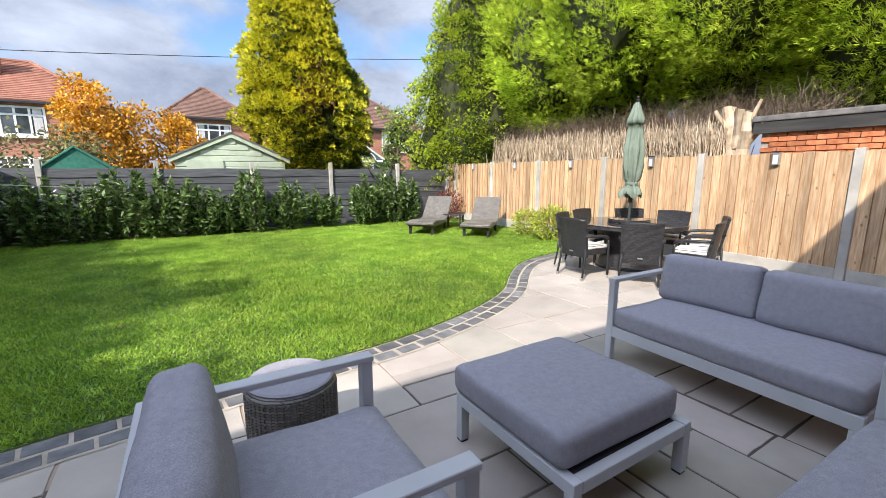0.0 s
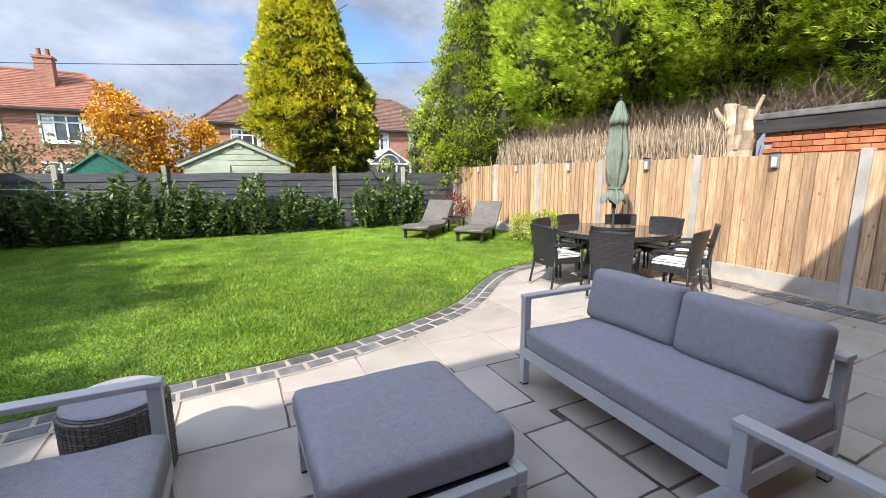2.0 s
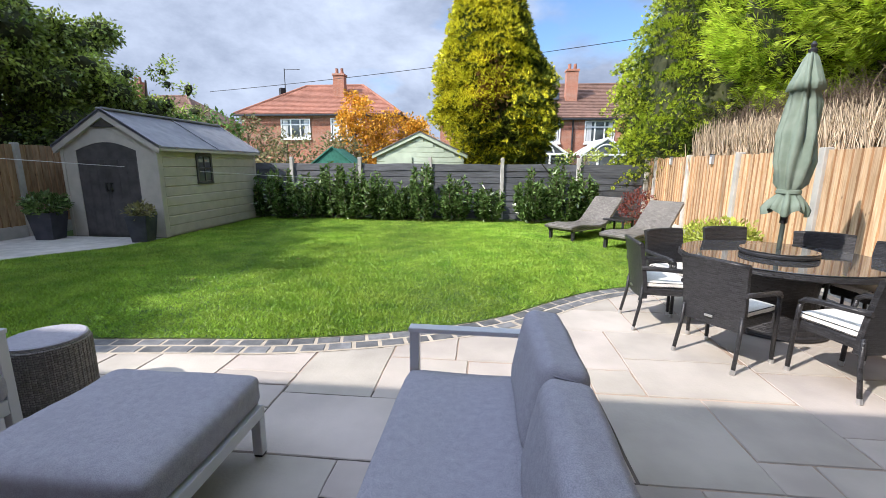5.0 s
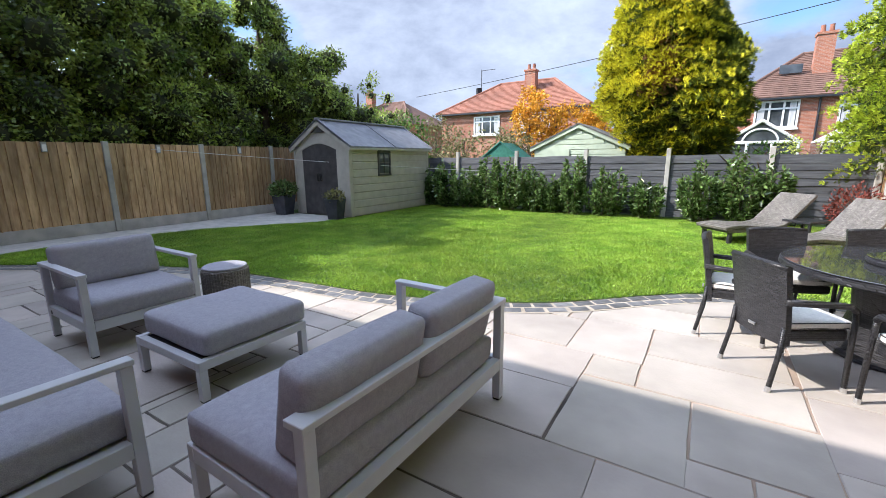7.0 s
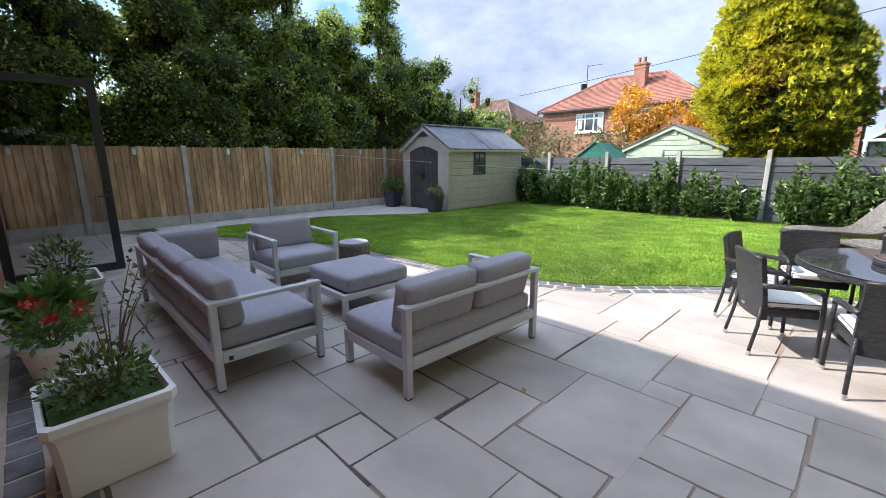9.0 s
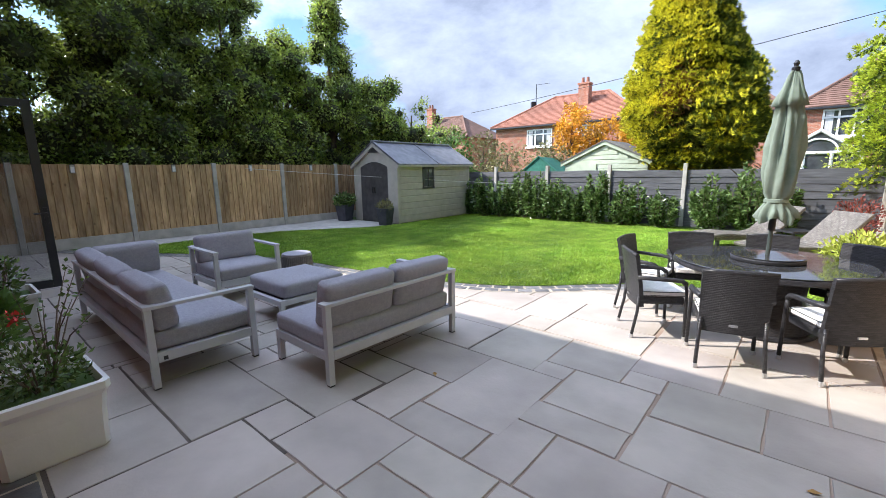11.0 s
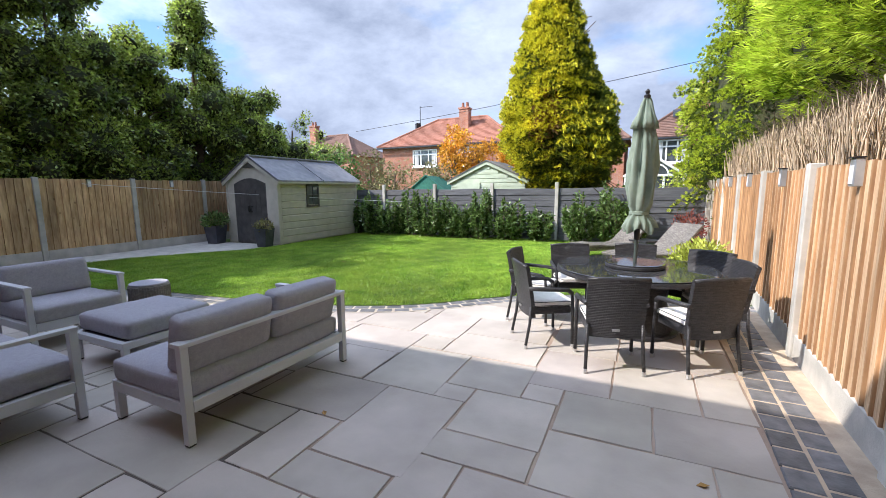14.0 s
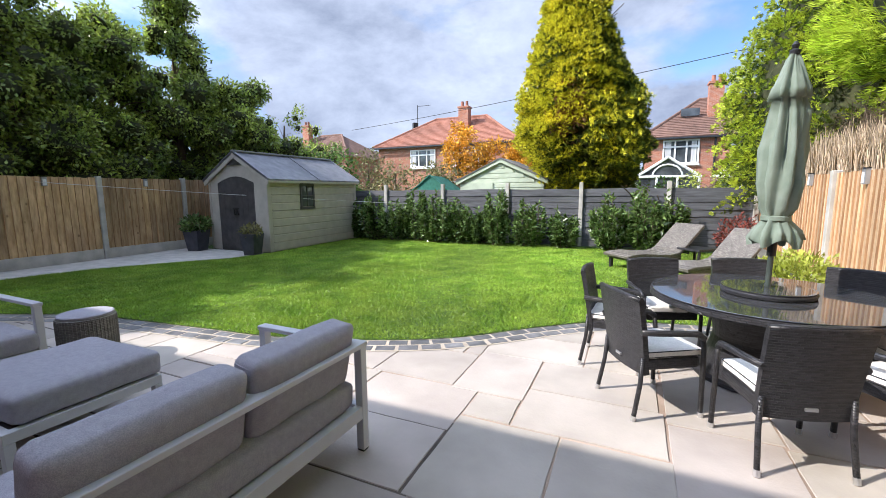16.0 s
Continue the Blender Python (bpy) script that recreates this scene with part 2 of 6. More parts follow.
ROOF_B = mat("brown_roof_tile", (0.13, 0.075, 0.055), (0.21, 0.12, 0.09), 3.0, 0.85, 0.3, 30, stain=0.2)
DARK_GLASS = mat("window_glass", (0.03, 0.035, 0.04), (0.09, 0.10, 0.11), 1.5, 0.05, 0, spec=0.8)
CURTAIN = mat("net_curtain", (0.45, 0.45, 0.46), (0.6, 0.6, 0.6), 6, 0.8, 0, stretch=(8, 8, 0.3))
FELT = mat("roofing_felt", (0.12, 0.12, 0.12), (0.22, 0.21, 0.20), 8, 0.9, 0.5, 120)
FASCIA = mat("flaking_black_paint", (0.02, 0.02, 0.02), (0.06, 0.058, 0.055), 5, 0.75, 0.4, 40, stretch=(1, 0.4, 4))
GREEN_SHED = mat("pale_green_boards", (0.40, 0.47, 0.36), (0.48, 0.55, 0.43), 5, 0.7, 0.15, 40)
TEAL = mat("teal_felt", (0.02, 0.12, 0.09), (0.04, 0.18, 0.13), 8, 0.8, 0.3, 60)
CABLE = mat("black_cable", (0.01, 0.01, 0.01), (0.02, 0.02, 0.02), 5, 0.6, 0)
LINE = mat("pale_line", (0.7, 0.7, 0.7), (0.8, 0.8, 0.8), 5, 0.6, 0)
LAUREL = mat("laurel_leaf", (0.06, 0.115, 0.03), (0.19, 0.28, 0.085), 9, 0.26, 0, island=0.55, trans=0.25, spec=0.8)
# conifer foliage in pairs: a lit colour, and one with shade painted in
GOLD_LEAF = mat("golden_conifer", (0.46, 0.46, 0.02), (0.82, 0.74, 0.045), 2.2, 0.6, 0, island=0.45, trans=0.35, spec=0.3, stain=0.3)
GOLD_SHADE = mat("gold_painted_shade", (0.07, 0.10, 0.016), (0.20, 0.23, 0.03), 2.2, 0.65, 0, island=0.55, trans=0.25, spec=0.25, stain=0.3)
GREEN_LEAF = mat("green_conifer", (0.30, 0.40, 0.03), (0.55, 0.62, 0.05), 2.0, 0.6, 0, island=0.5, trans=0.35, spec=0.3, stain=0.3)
GREEN_SHADE = mat("green_painted_shade", (0.04, 0.075, 0.014), (0.13, 0.18, 0.025), 2.0, 0.65, 0, island=0.55, trans=0.25, spec=0.25, stain=0.3)
# cypress pair: lit plumes, and the same green darkened as painted shade
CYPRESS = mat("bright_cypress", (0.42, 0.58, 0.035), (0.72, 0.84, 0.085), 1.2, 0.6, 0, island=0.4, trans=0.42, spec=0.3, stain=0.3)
CYPRESS_SHADE = mat("cypress_painted_shade", (0.16, 0.27, 0.025), (0.36, 0.48, 0.05), 1.2, 0.65, 0, island=0.5, trans=0.35, spec=0.25, stain=0.3)
# near-black colour of the added crown cores, painted as interior shade
DARK_CORE = mat("painted_crown_shade", (0.02, 0.028, 0.010), (0.055, 0.06, 0.022), 6, 0.95, 0.5, 30)
DEAD_LEAF = mat("dead_conifer", (0.16, 0.085, 0.03), (0.26, 0.15, 0.06), 4, 0.9, 0, island=0.3)
TREE_LEAF = mat("broad_leaf", (0.12, 0.19, 0.036), (0.42, 0.51, 0.095), 1.2, 0.3, 0, island=0.65, trans=0.42, spec=0.7, stain=0.35)
LIGHT_LEAF = mat("fresh_leaf", (0.10, 0.20, 0.035), (0.19, 0.31, 0.07), 2, 0.45, 0, island=0.4, trans=0.35)
ORANGE_LEAF = mat("orange_berry", (0.58, 0.27, 0.015), (0.82, 0.46, 0.03), 3, 0.6, 0, island=0.35, trans=0.2)
OLIVE_LEAF = mat("olive_autumn_leaf", (0.15, 0.16, 0.06), (0.26, 0.23, 0.10), 3, 0.6, 0, island=0.5, trans=0.25)
YELLOW_LEAF = mat("yellow_green_leaf", (0.30, 0.36, 0.04), (0.46, 0.50, 0.09), 4, 0.6, 0, island=0.4, trans=0.3)
RED_LEAF = mat("dark_red_leaf", (0.14, 0.03, 0.025), (0.25, 0.07, 0.05), 4, 0.6, 0, island=0.5, trans=0.25)
BARK = mat("bark", (0.10, 0.07, 0.05), (0.18, 0.14, 0.10), 12, 0.95, 0.5, 60, stretch=(1, 1, 0.3))
CUT_WOOD = mat("bare_cut_stems", (0.38, 0.295, 0.20), (0.62, 0.50, 0.36), 8, 0.9, 0.3, 50, island=0.45)
TWIG = mat("dead_grey_twig", (0.13, 0.095, 0.065), (0.24, 0.18, 0.13), 8, 0.95, 0, island=0.4)
FLOWER = mat("red_petal", (0.55, 0.02, 0.02), (0.7, 0.05, 0.04), 8, 0.5, 0, island=0.2)
LAMP_GREY = mat("brushed_lamp", (0.30, 0.32, 0.35), (0.38, 0.40, 0.43), 8, 0.35, 0, metal=0.5)
LAMP_LENS = mat("opal_lens", (0.6, 0.62, 0.65), (0.7, 0.7, 0.72), 8, 0.3, 0)
ANTHRACITE = mat("anthracite_frame", (0.016, 0.018, 0.022), (0.026, 0.028, 0.033), 5, 0.4, 0.03, 90)
CLEAR = glass_mat("door_glass", (0.58, 0.60, 0.62))
DRY_LEAF = mat("fallen_leaf", (0.30, 0.16, 0.04), (0.42, 0.26, 0.08), 20, 0.8, 0)


# ---- mesh helpers ----
def obj(name, bm, m, parent=None):
    me = bpy.data.meshes.new(name)
    bm.to_mesh(me)
    bm.free()
    me.materials.append(m)
    ob = new(name, me)
    ob.parent = parent
    return ob


def part(name, bm, m, parent, label=""):
    return tagged(obj(name, bm, m, parent), label)


def thing(name, m, label, category, group="", kind=""):
    e = new(name)
    e.empty_display_size = 0.1
    e.matrix_basis = m
    return tagged(e, label, category, group, kind)


def add_box(bm, x0, x1, y0, y1, z0, z1, bevel=0.0, seg=2, rot=None):
    r = bmesh.ops.create_cube(bm, size=1.0)
    vs = r["verts"]
    bmesh.ops.scale(bm, vec=(x1 - x0, y1 - y0, z1 - z0), verts=vs)
    bmesh.ops.translate(bm, vec=((x0 + x1) / 2, (y0 + y1) / 2, (z0 + z1) / 2), verts=vs)
    if bevel:
        es = list({e for v in vs for e in v.link_edges})
        out = bmesh.ops.bevel(bm, geom=es, offset=bevel, segments=seg, affect="EDGES", profile=0.6)
        vs = list({v for f in out["faces"] for v in f.verts} | {v for v in vs if v.is_valid})
    if rot is not None:
        bmesh.ops.transform(bm, matrix=rot, verts=vs)
    return bm


def box(x0, x1, y0, y1, z0, z1, bevel=0.0, seg=2):
    return add_box(bmesh.new(), x0, x1, y0, y1, z0, z1, bevel, seg)


def add_cyl(bm, p, q, r0, r1=None, n=10):
    p, q = Vector(p), Vector(q)
    d = q - p
    m = Matrix.Translation((p + q) / 2) @ d.to_track_quat("Z", "Y").to_matrix().to_4x4()
    bmesh.ops.create_cone(bm, cap_ends=True, segments=n, radius1=r0, radius2=r0 if r1 is None else r1, depth=d.length, matrix=m)
    return bm


def lathe(profile, n=32):
    bm = bmesh.new()
    rings = []
    for r, z in profile:
        rings.append([bm.verts.new((r * math.cos(2 * math.pi * i / n), r * math.sin(2 * math.pi * i / n), z)) for i in range(n)])
    for a, b in zip(rings, rings[1:]):
        for i in range(n):
            bm.faces.new((a[i], a[(i + 1) % n], b[(i + 1) % n], b[i]))
    bm.faces.new(rings[0][::-1])
    bm.faces.new(rings[-1])
    return bm


def prism(poly, y0, y1):
    """A polygon in x and z, drawn out along y."""
    bm = bmesh.new()
    a = [bm.verts.new((x, y0, z)) for x, z in poly]
    b = [bm.verts.new((x, y1, z)) for x, z in poly]
    n = len(poly)
    bm.faces.new(a)
    bm.faces.new(b[::-1])
    for i in range(n):
        bm.faces.new((a[i], b[i], b[(i + 1) % n], a[(i + 1) % n]))
    bmesh.ops.recalc_face_normals(bm, faces=bm.faces)
    return bm


def pillow(sx, sy, sz, puff=0.25, n=14, soft_edge=0.28):
    """A soft cushion, its bottom at z = 0: a rounded box whose faces swell."""
    bm = bmesh.new()
    bmesh.ops.create_cube(bm, size=2.0)
    bmesh.ops.subdivide_edges(bm, edges=bm.edges, cuts=n, use_grid_fill=True)
    r = min(sx, sy, sz) * soft_edge
    h = Vector((sx / 2, sy / 2, sz / 2))
    for v in bm.verts:
        c = v.co.copy()
        p = Vector((c.x * h.x, c.y * h.y, c.z * h.z))
        inner = Vector([max(-h[i] + r, min(h[i] - r, p[i])) for i in range(3)])
        d = p - inner
        if d.length > 1e-6:
            p = inner + d.normalized() * r
        thin = min(range(3), key=lambda i: h[i])
        o = [i for i in range(3) if i != thin]
        s = (1 - c[o[0]] ** 4) * (1 - c[o[1]] ** 4)
        p[thin] += math.copysign(1, c[thin]) * abs(c[thin]) * s * h[thin] * puff
        p += Vector(noise.noise_vector(p * 4.0)) * 0.006 + Vector(noise.noise_vector(p * 11.0)) * 0.0025
        v.co = p + Vector((0, 0, sz / 2))
    for f in bm.faces:
        f.smooth = True
    return bm


def piping(sx, sy, z, r=0.005, rad=0.05):
    """A thin seam cord round a cushion's edge."""
    bm = bmesh.new()
    pts = []
    for cx, cy, a0 in ((sx / 2 - rad, sy / 2 - rad, 0), (-sx / 2 + rad, sy / 2 - rad, 90), (-sx / 2 + rad, -sy / 2 + rad, 180), (sx / 2 - rad, -sy / 2 + rad, 270)):
        for k in range(5):
            a = radians(a0 + 22.5 * k)
            pts.append((cx + rad * math.cos(a), cy + rad * math.sin(a), z))
    for p, q in zip(pts, pts[1:] + pts[:1]):
        add_cyl(bm, p, q, r, n=5)
    return bm


def mesh_np(name, verts, faces, m, parent=None):
    me = bpy.data.meshes.new(name)
    verts = np.asarray(verts, dtype=np.float32)
    faces = np.asarray(faces, dtype=np.int32)
    k = faces.shape[1]
    me.vertices.add(len(verts))
    me.vertices.foreach_set("co", verts.ravel())
    me.loops.add(faces.size)
    me.loops.foreach_set("vertex_index", faces.ravel())
    me.polygons.add(len(faces))
    me.polygons.foreach_set("loop_start", np.arange(0, faces.size, k, dtype=np.int32))
    me.update(calc_edges=True)
    me.materials.append(m)
    ob = new(name, me)
    ob.parent = parent
    return ob


rng = np.random.default_rng(7)


def unit(v):
    return v / np.maximum(np.linalg.norm(v, axis=1, keepdims=True), 1e-9)


def leaves(pos, way, length, width, fold=0.25):
    """Pointed leaves, four corners each, that grow from pos along way; returns verts, faces."""
    n = len(pos)
    way = unit(way)
    side = unit(np.cross(way, rng.normal(size=(n, 3))))
    up = np.cross(side, way)
    ln = (length * rng.uniform(0.7, 1.25, n))[:, None]
    wd = (width * rng.uniform(0.75, 1.2, n))[:, None]
    tip = pos + way * ln - up * ln * fold
    a, b = pos + way * ln * 0.45 + side * wd / 2, pos + way * ln * 0.45 - side * wd / 2
    v = np.stack([pos, a, tip, b], 1).reshape(-1, 3)
    i = np.arange(n)[:, None] * 4
    return v, i + np.array([[0, 1, 2, 3]])


def fans(pos, way, length, width, k=5, spread=0.7, droop=0.0):
    """Flat sprays of k narrow leaflets each."""
    n = len(pos)
    way = unit(way)
    side = unit(np.cross(way, rng.normal(size=(n, 3))))
    vs = []
    ln = length * rng.uniform(0.6, 1.3, n)
    for j in range(k):
        a = spread * (j - (k - 1) / 2) / ((k - 1) / 2)
        d = way * math.cos(a) + side * math.sin(a)
        d[:, 2] -= droop * abs(a)
        l = (ln * (1 - 0.3 * abs(a)))[:, None]
        s2 = -way * math.sin(a) + side * math.cos(a)
        vs.append(np.stack([pos + d * l * 0.1, pos + d * l * 0.55 + s2 * width / 2, pos + d * l, pos + d * l * 0.55 - s2 * width / 2], 1))
    v = np.stack(vs, 1).reshape(-1, 3)
    return v, np.arange(n * k * 4).reshape(-1, 4)


# ---- plan ----
EDGE = [(-5.2, 1.2), (-4.0, 1.75), (-2.5, 2.65), (-1.3, 3.3), (-0.1, 3.72), (1.46, 3.93), (2.43, 4.04), (3.4, 4.33), (4.2, 4.75), (4.9, 5.4), (5.5, 5.85), (6.3, 6.12), (8.4, 6.4)]
PATH_EDGE = [(1.75, -4.0), (3.0, -4.15), (4.2, -4.1), (5.5, -3.75), (6.8, -3.0), (7.5, -2.45), (8.45, -2.26)]
LEFT_X, BACK_Y, HOUSE_Y = -5.05, 12.58, -0.58


def smooth_curve(pts, step):
    """Even steps along a smooth line through pts."""
    p = np.array(pts, float)
    out = []
    for i in range(len(p) - 1):
        a, b, c, d = p[max(i - 1, 0)], p[i], p[i + 1], p[min(i + 2, len(p) - 1)]
        for t in np.linspace(0, 1, 24, endpoint=False):
            out.append(0.5 * (2 * b + (c - a) * t + (2 * a - 5 * b + 4 * c - d) * t * t + (3 * b - a - 3 * c + d) * t ** 3))
    out = np.array(out + [p[-1]])
    s = np.r_[0, np.cumsum(np.linalg.norm(np.diff(out, axis=0), axis=1))]
    n = int(s[-1] / step)
    q = np.linspace(0, s[-1], n + 1)
    return np.stack([np.interp(q, s, out[:, 0]), np.interp(q, s, out[:, 1])], 1)


CURVE = smooth_curve(EDGE, 0.05)


def edge_y(x):
    return np.interp(x, CURVE[:, 0], CURVE[:, 1])


def path_x(y):
    return np.interp(y, [p[0] for p in PATH_EDGE], [p[1] for p in PATH_EDGE])


def fence_x(y):
    """The face of the right fence, which splays a little."""
    return 8.10 + 0.034 * (y - 4.6)


def on_lawn(x, y):
    return (y > edge_y(x) + 0.01) & (x > path_x(y) + 0.02) & (y < BACK_Y - 0.35) & (x < fence_x(y) - 0.12) & ~((x < -2.2) & (y > 8.42))


# ---- ground ----
def grid_sheet(name, x0, x1, y0, y1, z, m, nx=2, ny=2):
    bm = bmesh.new()
    bmesh.ops.create_grid(bm, x_segments=nx, y_segments=ny, size=0.5)
    for v in bm.verts:
        v.co = Vector(((v.co.x + 0.5) * (x1 - x0) + x0, (v.co.y + 0.5) * (y1 - y0) + y0, z))
    return obj(name, bm, m)


tagged(grid_sheet("ground", -400, 400, -300, 600, -0.09, SOIL), "rough green ground that reaches the horizon", "ground", kind="structure")
tagged(obj("patio_bed", box(-5.1, 8.3, HOUSE_Y - 0.1, 6.5, -0.085, -0.008), JOINT), "sandy mortar bed under the patio slabs", "patio", kind="structure")

tagged(obj("joint_bed", box(-5.1, 4.85, HOUSE_Y - 0.1, 3.3, -0.02, -0.0045), JOINT_DARK), "dark open joints between the older slabs", "patio", kind="structure")

verts = [(x, y, 0.008) for x, y in CURVE]
bm = bmesh.new()
low = [bm.verts.new(v) for v in verts]
top = [bm.verts.new((x, 12.75, 0.008)) for x, y in CURVE]
for i in range(len(low) - 1):
    bm.faces.new((low[i], low[i + 1], top[i + 1], top[i]))
lawn = tagged(obj("lawn", bm, SOIL), "mown green lawn with a curved edge", "lawn", kind="structure")

n_blades = 440000
bx = rng.uniform(-4.3, 8.3, n_blades * 2)
by = rng.uniform(1.7, 12.3, n_blades * 2)
near = np.exp(-np.maximum(by - 4.5, 0) / 6.0)
keep = on_lawn(bx, by) & (rng.uniform(size=len(bx)) < 0.35 + 0.65 * near)
bx, by = bx[keep][:n_blades], by[keep][:n_blades]
k = len(bx)
h = rng.uniform(0.018, 0.042, k) * (1 + 0.25 * np.sin(bx * 2.1 + 0.6 * by))
ang = rng.uniform(0, 2 * np.pi, k)
lean = rng.normal(0, 0.75, (k, 2)) * h[:, None]
w = rng.uniform(0.0035, 0.0075, k) * (1 + 0.05 * by)
root = np.stack([bx, by, np.full(k, 0.004)], 1)
sd = np.stack([np.cos(ang) * w, np.sin(ang) * w, np.zeros(k)], 1)
tip = root + np.stack([lean[:, 0], lean[:, 1], h], 1)
tagged(mesh_np("grass", np.stack([root - sd, root + sd, tip], 1).reshape(-1, 3), np.arange(k * 3).reshape(-1, 3), GRASS), "short bright green lawn grass", "grass", kind="stuff")

# pale concrete path beside the left fence, out to the shed door
bm = bmesh.new()
ys = np.linspace(1.75, 8.45, 40)
a = [bm.verts.new((LEFT_X + 0.02, y, 0.02)) for y in ys]
b = [bm.verts.new((float(path_x(y)), y, 0.02)) for y in ys]
for i in range(len(ys) - 1):
    bm.faces.new((a[i], b[i], b[i + 1], a[i + 1]))
ext = bmesh.ops.extrude_face_region(bm, geom=bm.faces[:])
bmesh.ops.translate(bm, vec=(0, 0, -0.08), verts=[v for v in ext["geom"] if isinstance(v, bmesh.types.BMVert)])
bmesh.ops.recalc_face_normals(bm, faces=bm.faces)
tagged(obj("path", bm, CONCRETE), "pale concrete path with a curved edge along the fence", "path", kind="structure")

# ---- the house behind the camera ----
bm = box(-9.0, 8.6, HOUSE_Y - 6.5, HOUSE_Y, -0.09, 5.3)
house = thing("house", pose(0, 0, 0), "two-storey red brick house with a tiled roof", "house", kind="structure")
part("wall", bm, BRICK, house)
bm = prism([(HOUSE_Y + 0.33, 5.3), (HOUSE_Y - 6.8, 5.3), (HOUSE_Y - 3.2, 8.2)], -9.2, 8.8)
bmesh.ops.transform(bm, matrix=Matrix(((0, 1, 0, 0), (1, 0, 0, 0), (0, 0, 1, 0), (0, 0, 0, 1))), verts=bm.verts)
bmesh.ops.recalc_face_normals(bm, faces=bm.faces)
part("roof", bm, ROOF_B, house)
part("gutter", box(-9.2, 8.8, HOUSE_Y + 0.30, HOUSE_Y + 0.42, 5.2, 5.3, 0.02), ANTHRACITE, house, "dark plastic gutter")

# open glazed door leaf that stands out from the house wall
door = thing("door_1", pose(-0.95, HOUSE_Y + 0.03, 0.03, 0, 0, 0), "open dark grey framed glass patio door", "door", kind="structure")
DL, DH, DF = 1.20, 2.55, 0.095
part("stile", box(-0.03, 0.03, 0, DF, 0.02, DH, 0.004), ANTHRACITE, door)
part("stile", box(-0.03, 0.03, DL - DF, DL, 0.02, DH, 0.004), ANTHRACITE, door)
part("rail", box(-0.03, 0.03, DF, DL - DF, 0.02, 0.13, 0.004), ANTHRACITE, door)
part("rail", box(-0.03, 0.03, DF, DL - DF, DH - DF, DH, 0.004), ANTHRACITE, door)
pane = part("pane", box(-0.008, 0.008, DF - 0.01, DL - DF + 0.01, 0.12, DH - DF + 0.01), CLEAR, door, "clear glass pane")
pane.visible_shadow = False
bm = box(0.03, 0.045, DL - 0.065, DL - 0.02, 0.92, 1.14, 0.004)
add_cyl(bm, (0.045, DL - 0.04, 1.06), (0.09, DL - 0.04, 1.06), 0.011)
add_cyl(bm, (0.085, DL - 0.03, 1.06), (0.085, DL - 0.17, 1.06), 0.011)
part("door_handle", bm, DARK_METAL, door, "black lever handle")


# ---- right fence: closeboard panels between concrete posts ----
def feather_board(wide, z0, z1, thick=0.028, flip=False):
    """A feather-edge board, its face towards -x, thick at one edge."""
    bm = bmesh.new()
    q = [(0, 0), (-0.005, 0), (-thick, wide - 0.004), (-thick + 0.004, wide), (0, wide)]
    if flip:
        q = [(x, wide - y) for x, y in q]
    lo = [bm.verts.new((x, y, z0)) for x, y in q]
    hi = [bm.verts.new((x, y, z1)) for x, y in q]
    bm.faces.new(lo[::-1])
    bm.faces.new(hi)
    for i in range(5):
        fc = bm.faces.new((lo[i], lo[(i + 1) % 5], hi[(i + 1) % 5], hi[i]))
        fc.material_index = 1 if i in (2, 3) else 0
    bmesh.ops.recalc_face_normals(bm, faces=bm.faces)
    me = bpy.data.meshes.new("board")
    bm.to_mesh(me)
    bm.free()
    return me


def fence_post(m, high, label, group):
    bm = box(-0.055, 0.055, -0.05, 0.05, -0.09, high, 0.008, 1)
    ob = tagged(obj("concrete_post", bm, CONCRETE), label, "fence post", group)
    ob.matrix_basis = m


def fence_run(x_of, posts, high, wide, mt, side, label, group, gravel=0.30, tilt=0.0):
    for y in posts:
        fence_post(pose(x_of(y) + side * 0.03, y, 0), high + 0.03, "pale concrete fence post with a square top", group + " posts")
    shape = {}
    for y0, y1 in zip(posts, posts[1:]):
        mid = (y0 + y1) / 2
        turn = math.degrees(math.atan2(-(x_of(y1) - x_of(y0)), y1 - y0))
        gb = box(0.0, 0.05, -(y1 - y0) / 2 + 0.055, (y1 - y0) / 2 - 0.055, -0.09, gravel, 0.006, 1)
        g = tagged(obj("gravel_board", gb, CONCRETE), "pale concrete gravel board at the foot of the fence", "gravel board", group + " gravel boards")
        g.matrix_basis = pose(x_of(mid) + side * 0.0 + (0 if side > 0 else -0.05), mid, 0, 0, 0, turn)
        panel = thing("fence", pose(x_of(mid) + side * 0.028, mid, 0, 0, 0, turn if side > 0 else turn + 180), label, "fence", group)
        n = max(2, round((y1 - y0 - 0.11) / wide))
        step = (y1 - y0 - 0.11) / n
        key = round(step, 3)
        if key not in shape:
            shape[key] = feather_board(step + 0.012, gravel - 0.004, high, 0.028, side > 0)
            shape[key].materials.append(mt)
            shape[key].materials.append(WOOD_EDGE)
        for i in range(n):
            b = new("board", shape[key])
            b.parent = panel
            b.matrix_basis = pose(random.uniform(-0.002, 0.002), -(y1 - y0) / 2 + 0.055 + i * step, random.uniform(-0.012, 0.004), 0, 0, random.uniform(-0.4, 0.4))
        for z in (high - 0.30, gravel + 0.15):
            part("rail", box(0.004, 0.04, -(y1 - y0) / 2 + 0.056, (y1 - y0) / 2 - 0.056, z, z + 0.08), mt, panel)


RIGHT_POSTS = [-1.045, 0.835, 2.715, 4.595, 6.475, 8.355, 10.235, 12.115, 12.62]
fence_run(fence_x, RIGHT_POSTS, 1.69, 0.125, WOOD, 1, "golden brown closeboard timber fence panel", "right fence panels", 0.22)
LEFT_POSTS = [-0.02 - 1.27, 0.63, 2.56, 4.49, 6.43, 8.36, 10.3, 12.2]
